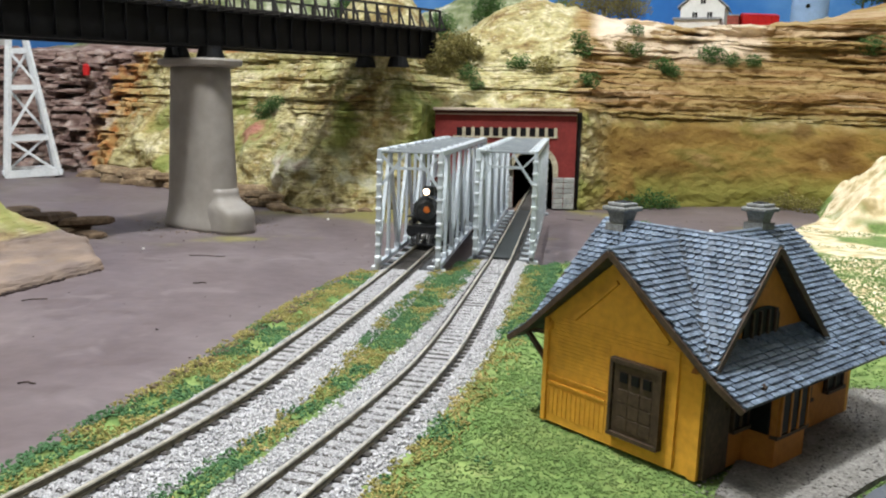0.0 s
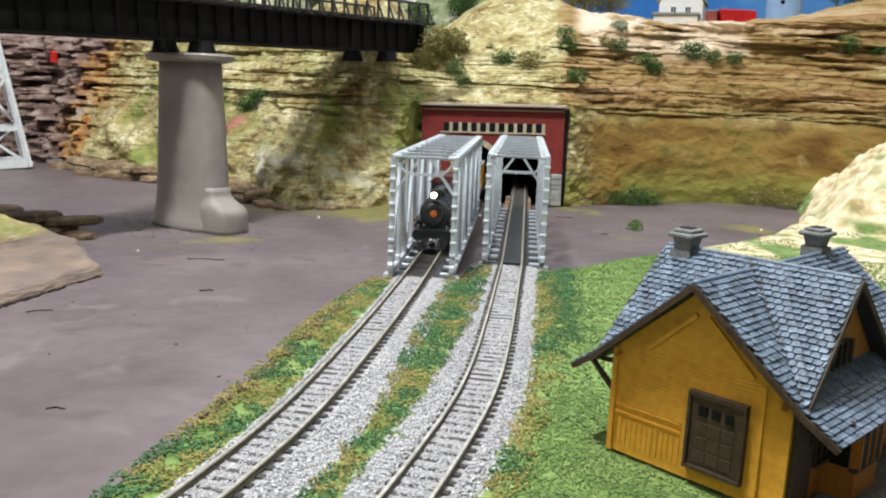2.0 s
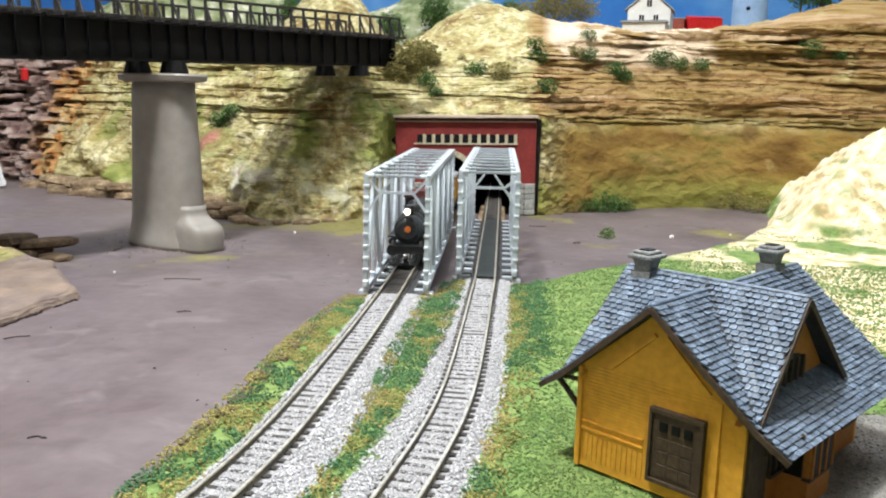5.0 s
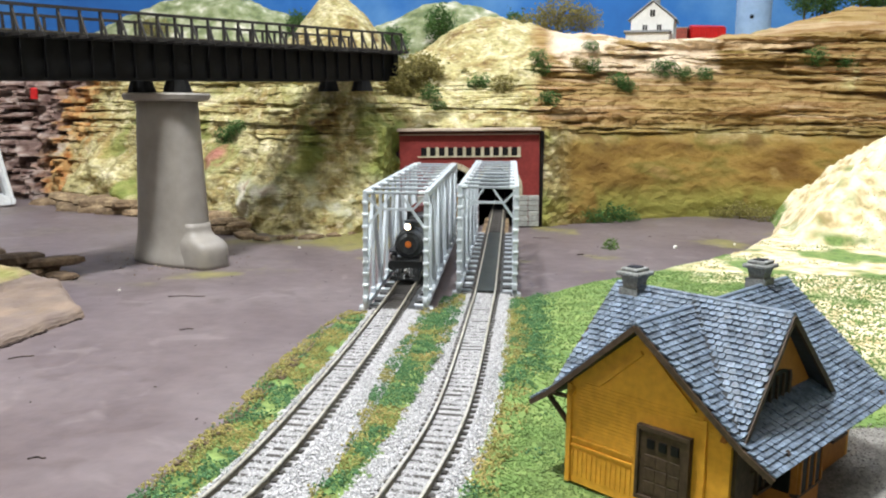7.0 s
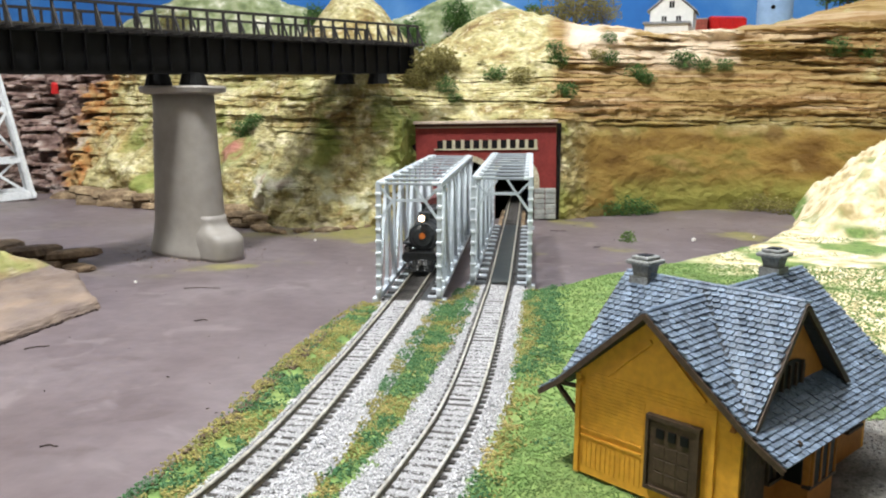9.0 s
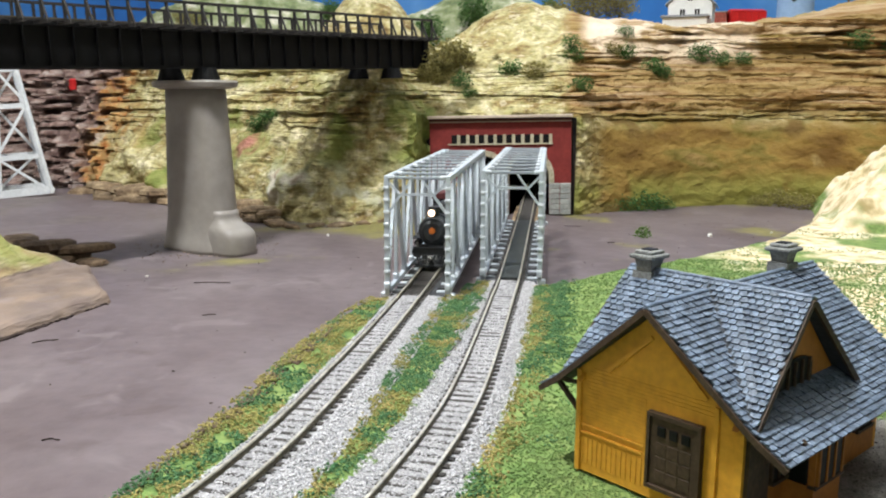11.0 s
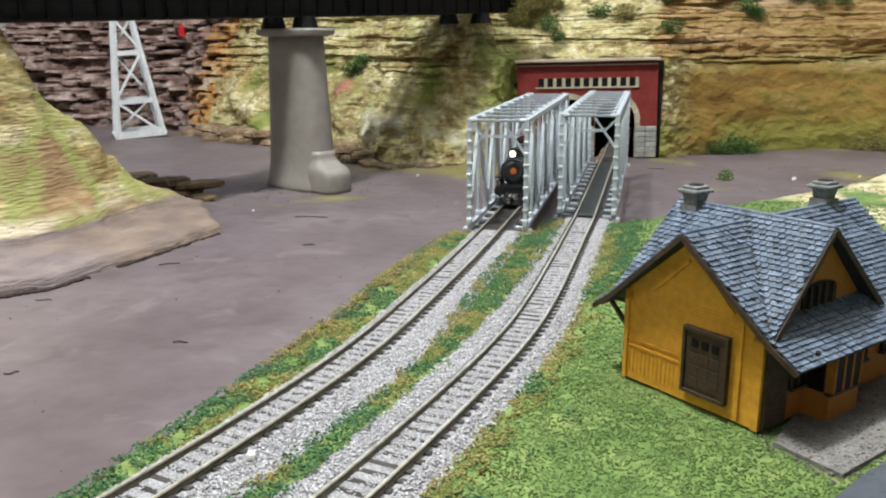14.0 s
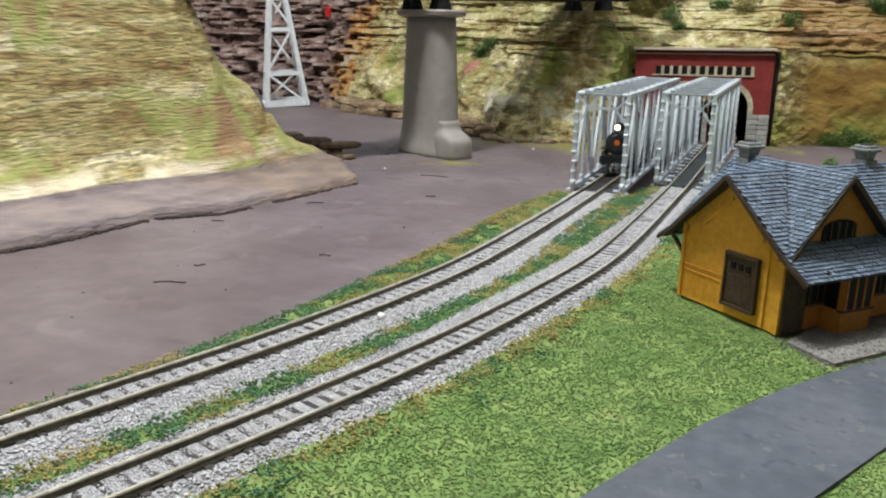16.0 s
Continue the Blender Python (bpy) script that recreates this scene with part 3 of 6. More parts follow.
HUMPS = [(-0.03, 0.80, 0.098, 0.13, 0.10), (-0.345, 1.08, 0.185, 0.12, 0.12), (0.12, 0.95, 0.05, 0.12, 0.1), (-0.68, 1.36, 0.20, 0.30, 0.14), (-0.13, 1.40, 0.20, 0.25, 0.12), (-0.95, 1.3, 0.05, 0.2, 0.16), (0.64, 0.97, 0.05, 0.16, 0.08)]


def plateau_z(x, y):
    z = np.interp(x, TOPX, TOPZ)
    for hxc, hyc, amp, rx, ry in HUMPS:
        z = z + amp * math.exp(-((x - hxc) / rx) ** 2 - ((y - hyc) / ry) ** 2)
    return z


cv = np.zeros((NS, NV + NP, 3))
for i in range(NS):
    x0, y0, s = sx[i], sy[i], ss[i]
    zt, bd = float(np.interp(x0, TOPX, TOPZ)), float(np.interp(x0, BACKX, BACKD))
    right, port = float(sstep(0.055, 0.14, x0)), float(sstep(-0.18, -0.15, x0) * sstep(0.14, 0.06, x0))
    left = 1 - float(sstep(-0.25, -0.12, x0))
    far = float(sstep(-0.70, -0.80, x0))
    for j in range(NV):
        v = j / (NV - 1)
        z = -0.022 + v * (zt + 0.022)
        smooth_face = sstep(0.10, 0.125, z)
        g = bd * ((1 - right) * v ** 1.25 + right * (0.26 * min(1, max(0, z) / 0.11) ** 1.5 + 0.74 * max(0, (z - 0.11) / (zt - 0.11)) ** 1.2))
        if port > 0:
            g = g * (1 - port) + port * (0.006 + 0.10 * max(0, (z - 0.118) / (zt - 0.118)) ** 1.2)
        q = z / 0.0140 + 0.55 * math.sin(z * 210) + 0.75 * fract(s * 1.7, z * 4, 2.0, 3) + 0.10 * s
        li = math.floor(q)
        fr = q - li
        q2 = z / 0.0046 + 1.5 * fract(s * 5, z * 9, 6.0, 3)
        l2 = math.floor(q2)
        ledge = (0.5 - 1.3 * abs(noise.noise(Vector((s * 3.5, li * 5.3, 0.5))))) * 0.042 + 0.011 * math.exp(-(fr / 0.10) ** 2) + 0.005 * (fr ** 4) + 0.008 * noise.noise(Vector((s * 11, l2 * 3.7, 2.5))) + 0.014 * noise.noise(Vector((math.floor(s * 13 + 5 * noise.noise(Vector((li * 1.7, 0.3, 0)))) * 3.31, li * 7.13, 9.5)))
        wl = (0.9 * right * smooth_face * (0.25 + 0.75 * sstep(-0.30, 0.10, fract(s * 3.2, z * 14, 5.0, 3))) + 0.55 * port * sstep(0.125, 0.15, z) + left * (0.05 + 0.42 * sstep(0.085, 0.125, z))) * (1 - 0.7 * sstep(0.93, 1.0, v))
        dsp = g + ledge * wl + 0.030 * fract(s * 7, z * 9, 4.0, 4) * (0.25 + 0.25 * left + 0.3 * port) * (1 - 0.9 * port * (z < 0.125)) + 0.0060 * fract(s * 55, z * 75, 1.0, 4) * (1 - 0.65 * right * (1 - smooth_face)) * (1 - 0.45 * left) + 0.013 * left * fract(s * 14, z * 17, 8.0, 4) + far * (0.024 * noise.cell(Vector((s * 24 + 2 * li, li * 1.7, 0.5))) + 0.012 * noise.cell(Vector((s * 41, z * 130, 3.5))))
        x, y = x0 + nxn[i] * dsp, y0 + nyn[i] * dsp
        cv[i, j] = x, y, z + 0.0018 * fract(s * 30, z * 30, 7.0, 3) * (j > 0)
    ex, ey, ez = cv[i, NV - 1]
    for k in range(NP):
        w = (k + 1) / NP
        y = ey + (1.46 - ey) * w ** 1.4
        x = ex + (x0 - ex) * w + 0.04 * (x0 + 0.1) * w
        pz = plateau_z(x, y) * 1.0 + 0.010 * fract(x * 9, y * 9, 3.0, 4) + 0.004 * fract(x * 40, y * 40, 2.0, 3)
        cv[i, NV + k] = x, y, ez + (pz - ez) * min(1, w * 9)
ids = np.arange(NS * (NV + NP)).reshape(NS, NV + NP)
quads = np.stack([ids[:-1, :-1].ravel(), ids[1:, :-1].ravel(), ids[1:, 1:].ravel(), ids[:-1, 1:].ravel()], 1)
cent = cv.reshape(-1, 3)[quads].mean(1)
hole = (cent[:, 0] > -0.135) & (cent[:, 0] < 0.052) & (cent[:, 2] < 0.110) & (cent[:, 1] < 0.62)
hole |= (cent[:, 0] < WEST) | (cent[:, 0] > EAST)
cliff = raw("cliff_wall", cv.reshape(-1, 3), quads[~hole], M_CLIFF)
tagged(cliff, "layered plaster rock cliff painted ochre, cream and olive", "cliff", kind="structure")

# tunnel behind the portal, near black to stand for its darkness
bm = bmesh.new()
box(bm, (-0.041, 0.75, -0.019), (0.20, 0.44, 0.006))
box(bm, (-0.144, 0.75, 0.05), (0.006, 0.44, 0.14))
box(bm, (0.061, 0.75, 0.05), (0.006, 0.44, 0.14))
box(bm, (-0.041, 0.75, 0.117), (0.20, 0.44, 0.006))
box(bm, (-0.041, 0.968, 0.05), (0.20, 0.006, 0.14))
tagged(part("tunnel_lining", bm, M_TUNNELSHADE), "railway tunnel lining, the unlit dark put into its near-black colour", "tunnel", kind="structure")

# room around the layout
back_wall = part("backdrop", boxbm((-0.05, NORTH + 0.012, 0.55), (EAST - WEST + 0.3, 0.02, 1.6)), M_SKY)
tagged(back_wall, "deep blue painted sky on the wall behind", "backdrop", kind="structure")
# unseen room shell, kept off-white to bounce light onto the layout
for nm, c, s, m in (("wall_north", (0, NORTH + 0.08, 0.4), (5.4, 0.1, 2.8), M_ROOM), ("wall_south", (0, -3.0, 0.4), (5.4, 0.1, 2.8), M_ROOM), ("wall_east", (2.7, -0.7, 0.4), (0.1, 4.6, 2.8), M_ROOM),
                    ("wall_west", (-2.7, -0.7, 0.4), (0.1, 4.6, 2.8), M_ROOM), ("ceiling", (0, -0.7, CEIL + 0.05), (5.5, 4.8, 0.1), M_ROOM), ("floor", (0, -0.7, -1.05), (5.5, 4.8, 0.1), M_FLOOR)):
    tagged(part(nm, boxbm(c, s), m), {"wall": "plain off-white painted room wall", "ceil": "plain off-white painted room ceiling", "floo": "dark grey carpeted room floor"}[nm[:4]], nm.split("_")[0], kind="structure")
bm = boxbm((-0.05, EDGE_Y - 0.01, -0.13), (EAST - WEST, 0.02, 0.24))
box(bm, (EAST + 0.01, 0.39, -0.13), (0.02, 2.2, 0.24))
box(bm, (WEST - 0.01, 0.39, -0.13), (0.02, 2.2, 0.24))
tagged(part("layout_fascia", bm, M_FASCIA), "dark green board edging the layout table", "fascia", kind="structure")
for cx, cy in ((-1.2, -0.6), (1.1, -0.6), (-1.2, 1.3), (1.1, 1.3)):
    tagged(part("table_leg", boxbm((cx, cy, -0.5155), (0.07, 0.07, 0.969), bev=0.004), M_FASCIA), "dark green wooden leg under the layout table", "table leg", "layout table legs")
# fixtures made up for the unseen lamps, each with a glowing panel
for lx, ly, lw, ll, turn, watts in LAMPS:
    f = empty("ceiling_light", pose(lx, ly, CEIL, 0, 0, turn))
    tagged(f, "white ceiling light, unseen and added to light the layout", "ceiling light", "ceiling lights")
    part("housing", boxbm((0, 0, -0.028), (lw + 0.04, ll + 0.04, 0.054), bev=0.004), M_FARM, f)
    part("diffuser", boxbm((0, 0, -0.061), (lw, ll, 0.008), bev=0.002), M_LAMPGLOW, f)

# ---- tracks ----
GAUGE = 0.0143
RAIL_Z = 0.0057
TRACK_R = [(0.80, 0.001), (0.40, 0.001), (-0.02, 0.0002), (-0.06, -0.0012), (-0.131, -0.0025), (-0.19, -0.0040), (-0.24, -0.0056), (-0.281, -0.0080), (-0.3145, -0.0117), (-0.343, -0.0165), (-0.367, -0.0205), (-0.42, -0.0312), (-0.47, -0.0418), (-0.548, -0.0638), (-0.64, -0.0945), (-0.74, -0.130)]
TRACK_L = [(0.80, -0.061), (0.40, -0.0630), (-0.06, -0.0672), (-0.138, -0.0690), (-0.20, -0.0712), (-0.249, -0.0736), (-0.289, -0.0757), (-0.322, -0.0780), (-0.35, -0.0810), (-0.374, -0.0848), (-0.42, -0.0938), (-0.48, -0.1072), (-0.52, -0.1176), (-0.57, -0.1330), (-0.64, -0.1552), (-0.74, -0.189)]


def centre_line(rows, step=0.004):
    yy = np.arange(EDGE_Y + 0.001, rows[0][0], step)
    x = np.interp(yy, [r[0] for r in rows][::-1], [r[1] for r in rows][::-1])
    k = np.hanning(27) / np.hanning(27).sum()
    xp = np.pad(x, 13, "reflect", reflect_type="odd")
    x = np.convolve(xp, k, "valid")
    return x, yy


def sweep(name, cx, cy, off, profile, material, parent, smooth=False):
    """A profile of (across, z) carried along a line, moved sideways by off."""
    dx, dy = np.gradient(cx), np.gradient(cy)
    l = np.hypot(dx, dy)
    rx, ry = dy / l, -dx / l
    n, k = len(cx), len(profile)
    v = np.zeros((n, k, 3))
    for j, (a, z) in enumerate(profile):
        v[:, j, 0], v[:, j, 1], v[:, j, 2] = cx + rx * (off + a), cy + ry * (off + a), z
    ids = np.arange(n * k).reshape(n, k)
    f = []
    for j in range(k):
        j2 = (j + 1) % k
        f += np.stack([ids[:-1, j], ids[1:, j], ids[1:, j2], ids[:-1, j2]], 1).tolist()
    ob = raw(name, v.reshape(-1, 3), f + [ids[0].tolist(), ids[-1][::-1].tolist()], material, parent, smooth)
    bm = bmesh.new()
    bm.from_mesh(ob.data)
    bmesh.ops.recalc_face_normals(bm, faces=bm.faces)
    bm.to_mesh(ob.data)
    bm.free()
    return ob


RAIL = [(-0.0009, 0.0031), (0.0009, 0.0031), (0.0009, 0.0034), (0.00025, 0.0037), (0.00025, 0.0049), (0.00048, 0.0051), (0.00048, 0.0056), (-0.00048, 0.0056), (-0.00048, 0.0051), (-0.00025, 0.0049), (-0.00025, 0.0037), (-0.0009, 0.0034)]
HEAD = [(-0.00066, 0.0051), (0.00066, 0.0051), (0.00060, 0.00575), (-0.00060, 0.00575)]
TIE = bpy.data.meshes.new("tie")
_b = boxbm((0, 0, 0.0021), (0.0226, 0.0030, 0.0021), bev=0.0003)
_b.to_mesh(TIE)
_b.free()
TIE.materials.append(M_TIE)
LINES = {}
for side, rows in (("R", TRACK_R), ("L", TRACK_L)):
    cx, cy = centre_line(rows)
    LINES[side] = (cx, cy)
    tr = empty("track", pose(0, 0, 0))
    tagged(tr, "brass-coloured model rails on brown ties in pale ballast", "railway track", "railway tracks")
    for off in (-GAUGE / 2 - 0.0006, GAUGE / 2 + 0.0006):
        r = sweep("rail", cx, cy, off, RAIL, M_RAIL, tr)
        sweep("rail_head", cx, cy, off, HEAD, M_RAILTOP, r)
        tagged(r, "rusty brass rail, worn head lightened to stand for its gleam")
    rng = np.random.default_rng(5)
    y = EDGE_Y + 0.006
    while y < 0.79:
        i = int((y - cy[0]) / 0.004)
        i = min(max(i, 1), len(cx) - 2)
        a = math.atan2(cx[i + 1] - cx[i - 1], cy[i + 1] - cy[i - 1])
        t = new("tie", TIE)
        t.parent = tr
        t.matrix_basis = pose(float(np.interp(y, cy, cx)) + rng.normal(0, 0.0003), y, 0, 0, 0, -math.degrees(a) + rng.normal(0, 0.8))
        y += 0.0069

# ---- ballast, turf, road and yard ----
# how far the gravel reaches from the two centre lines: distance along y, then width
REACH_L = ([-0.72, -0.50, -0.34, -0.27, -0.20, -0.13], [0.026, 0.027, 0.0285, 0.0250, 0.0205, 0.0230])
REACH_R = ([-0.72, -0.50, -0.34, -0.27, -0.18, -0.13, -0.02], [0.0180, 0.0190, 0.0250, 0.0230, 0.0188, 0.0150, 0.0150])
rng = np.random.default_rng(11)
for side in "LR":
    cx, cy = LINES[side]
    k = cy < (-0.062 if side == "L" else -0.002)
    B0, B1 = (-0.0140, 0.0285) if side == "L" else (-0.0250, 0.0195)
    bed = sweep("ballast_bed", cx[k], cy[k], 0, [(B0 - 0.003, -0.004), (B1 + 0.003, -0.004), (B1, 0.0016), (0.0130, 0.0026), (0.0086, 0.0022), (0.0064, 0.0030), (-0.0064, 0.0030), (-0.0086, 0.0022), (-0.0128, 0.0024), (B0 - 0.001, 0.0012)], M_BALLAST, None)
    tagged(bed, "bed of pale grey gravel ballast under the track", "ballast", kind="stuff")
    n = 36000
    y = rng.uniform(EDGE_Y + 0.003, cy[k][-1], n)
    a = rng.uniform(B0 - 0.003, B1 + 0.003, n)
    x = np.interp(y, cy, cx) + a
    z = np.interp(a, [B0 - 0.003, B0, -0.013, 0.016, B1, B1 + 0.003], [0.0008, 0.0016, 0.0028, 0.0029, 0.0017, 0.0008])
    z = np.maximum(z, land_z(x, y) * (a > B1))
    inner, ends = np.abs(a) < 0.0070, (np.abs(a) > 0.0070) & (np.abs(a) < 0.0118)
    drift = np.array([fract(p * 60, q * 60, 7.0, 3) for p, q in zip(x, y)])
    z = np.where(inner, 0.0031, np.where(ends, 0.0020, z))
    keep = ~((np.abs(np.abs(a) - GAUGE / 2 - 0.0006) < 0.0012)) & (~inner | (drift > -0.34)) & (~ends | (rng.random(n) < 0.45))
    keep &= (a < np.interp(y, *REACH_L) + 0.001 * rng.normal(size=n)) if side == "L" else (-a < np.interp(y, *REACH_R) + 0.001 * rng.normal(size=n))
    size = np.where(inner | ends, rng.uniform(0.0003, 0.0008, n), rng.uniform(0.0004, 0.0010, n))
    g = crumbs("ballast_stones", np.stack([x, y, z], 1)[keep], size[keep], M_GRAIN, rng)
    tagged(g, "loose pale grey gravel grains of track ballast", "ballast", kind="stuff")


def road_part(name, pts, z0, z1, material, label, cat):
    ob = part(name, prism(bmesh.new(), pts, z0, z1, "z"), material)
    return tagged(ob, label, cat, kind="structure")


ROAD = [(-0.02, -0.66), (0.04, -0.567), (0.0726, -0.4913), (0.098, -0.447), (0.1228, -0.4107), (0.150, -0.376), (0.186, -0.340), (0.26, -0.285), (0.36, -0.22), (0.40, -0.27), (0.29, -0.345), (0.20, -0.41), (0.150, -0.458), (0.1314, -0.4845), (0.1048, -0.5368), (0.07, -0.62), (0.05, -0.70), (-0.045, -0.70)]
road_part("road", ROAD, -0.003, 0.0030, M_ASPHALT, "blue-grey painted asphalt road beside the station", "road")
YARD = [(0.0985, -0.3905), (0.118, -0.4100), (0.150, -0.372), (0.186, -0.336), (0.25, -0.288), (0.232, -0.262), (0.175, -0.272), (0.150, -0.285), (0.128, -0.322)]
road_part("pavement", YARD, -0.003, 0.0036, M_PATIO, "pale grey gravel yard round the station", "yard")


def scatter(n, xr, yr):
    return rng.uniform(*xr, n), rng.uniform(*yr, n)


def off_track(x, y):
    return np.minimum(np.abs(x - np.interp(y, LINES["L"][1], LINES["L"][0])), np.abs(x - np.interp(y, LINES["R"][1], LINES["R"][0])))


BLD = [(0.0428, -0.3371), (0.0943, -0.3821), (0.166, -0.300), (0.114, -0.254)]


def clear(x, y, gap=0.0):
    return (inside_distance(x, y, ROAD) < -0.0005) & (inside_distance(x, y, YARD) < -0.0005) & (inside_distance(x, y, BLD) < 0.002) & (inside_distance(x, y, LAND) > 0.002 + 0.0225 * sstep(-0.10, -0.13, x))


# lawn: dense close to the viewer's side, thinner further off
for name, n, xr, yr, sz, material, label in (("grass_tufts", 105000, (-0.10, 0.20), (-0.70, -0.27), (0.0003, 0.0008), M_TURF, "bright green flocked turf"),
                                             ("grass_tufts", 30000, (0.0, 0.40), (-0.32, 0.12), (0.0005, 0.0014), M_TURF, "bright green flocked turf"),
                                             ("grass_tufts", 10000, (0.10, 0.62), (-0.10, 0.36), (0.0005, 0.0013), M_TURF, "thin green flocked turf")):
    x, y = scatter(n, xr, yr)
    lane = np.interp(y, LINES["R"][1], LINES["R"][0])
    keep = clear(x, y) & (x - lane > 0.029 + 0.003 * rng.normal(size=n))
    if xr[0] > 0.05:
        keep &= np.array([fract(a * 12, b * 12, 3.0, 3) > 0.12 for a, b in zip(x, y)])
    x, y = x[keep], y[keep]
    g = crumbs(name, np.stack([x, y, land_z(x, y) + 0.0003], 1), rng.uniform(*sz, len(x)), material, rng, 0.6)
    tagged(g, label + " on the bank", "grass", kind="stuff")
# straw and dark green clumps along the ballast edges and the river bank
n = 230000
x, y = scatter(n, (-0.22, 0.07), (-0.71, 0.02))
lane_r, lane_l = np.interp(y, LINES["R"][1], LINES["R"][0]), np.interp(y, LINES["L"][1], LINES["L"][0])
pat = np.array([fract(a * 27, b * 27, 2.0, 3) for a, b in zip(x, y)]) + 0.11 * rng.normal(size=n)
ragged = np.array([fract(a * 75, b * 75, 5.0, 3) for a, b in zip(x, y)])
jit = 0.0010 * rng.normal(size=n) + 0.0040 * ragged
mid = (x - lane_l > np.interp(y, *REACH_L) + jit) & (lane_r - x > np.interp(y, *REACH_R) - jit)
west = (lane_l - x > 0.0150 + 1.5 * jit)
east = (x - lane_r > 0.0205 + jit) & (x - lane_r < 0.046 + 4 * jit)
rim = x - lane_l < np.interp(y, *REACH_L) + 0.004 + 2 * jit
straw = (mid & ((pat > 0.15) | (rim & (pat > -0.10)))) | (west & (pat > -0.24 + 0.35 * (y < -0.36))) | (east & (x - lane_r < 0.031 + 3 * jit) & (pat > -0.22))
green = (mid & ~straw) | (west & ~straw) | (east & ~straw & ((y > -0.20) | (pat < -0.25)))
bare = (ragged > 0.38) & (west | east)
straw, green = straw & ~bare, green & ~bare
for name, sel, material, label in (("straw_tufts", straw, M_TURF_TAN, "straw-coloured foam turf along the track edges"), ("dark_tufts", green, M_TURF_DARK, "dark green foam turf along the track edges")):
    k = sel & clear(x, y)
    px, py = x[k], y[k]
    bed = 0.0022 * (mid[k] & (np.minimum(px - lane_l[k] - 0.0285, lane_r[k] - px - 0.0250) < 0))
    lump = np.abs(rng.normal(0, 0.0005, len(px))) + 0.0022 * np.maximum(0, ragged[k] + 0.1)
    g = crumbs(name, np.stack([px, py, np.maximum(land_z(px, py), bed) + lump + 0.0003], 1), rng.uniform(0.0003, 0.0009, len(px)), material, rng, 0.7)
    tagged(g, label, "turf", kind="stuff")
# dark soil crumbs where the bank meets the river
t = rng.uniform(0, 9.999, 2600)
bp = np.array(LAND[1:12])
i = t.astype(int)
q = bp[i] + (bp[i + 1] - bp[i]) * (t - i)[:, None] + rng.normal(0, 0.0035, (2600, 2))
q[:, 0] += 0.024 * sstep(-0.10, -0.13, q[:, 0])
q = q[(q[:, 1] > EDGE_Y + 0.004)]
g = crumbs("soil_crumbs", np.column_stack([q, np.maximum(land_z(q[:, 0], q[:, 1]), RIVER) + 0.0004]), rng.uniform(0.0004, 0.0018, len(q)), M_TRUNK, rng, 0.7)
tagged(g, "dark brown soil crumbs along the river bank", "soil", kind="stuff")

n = 9000
x, y = scatter(n, (0.08, 0.26), (-0.43, -0.25))
dy_ = inside_distance(x, y, YARD)
k = (dy_ > -0.006 + 0.002 * rng.normal(size=n)) & (inside_distance(x, y, BLD) < 0.001) & (inside_distance(x, y, ROAD) < 0.001) & ((dy_ < 0.006) | (rng.random(n) < 0.45))
px, py = x[k], y[k]
g = crumbs("yard_gravel", np.stack([px, py, np.where(dy_[k] > 0, 0.0037, np.maximum(land_z(px, py) + 0.0004, 0.0022))], 1), rng.uniform(0.0003, 0.0009, len(px)), M_PATIO, rng, 0.5)
tagged(g, "grey gravel grains spilling over the yard's edge", "gravel", kind="stuff")

# ---- truss bridges ----
BW, BH, BL = 0.048, 0.0892, 0.3313
NPAN = 9


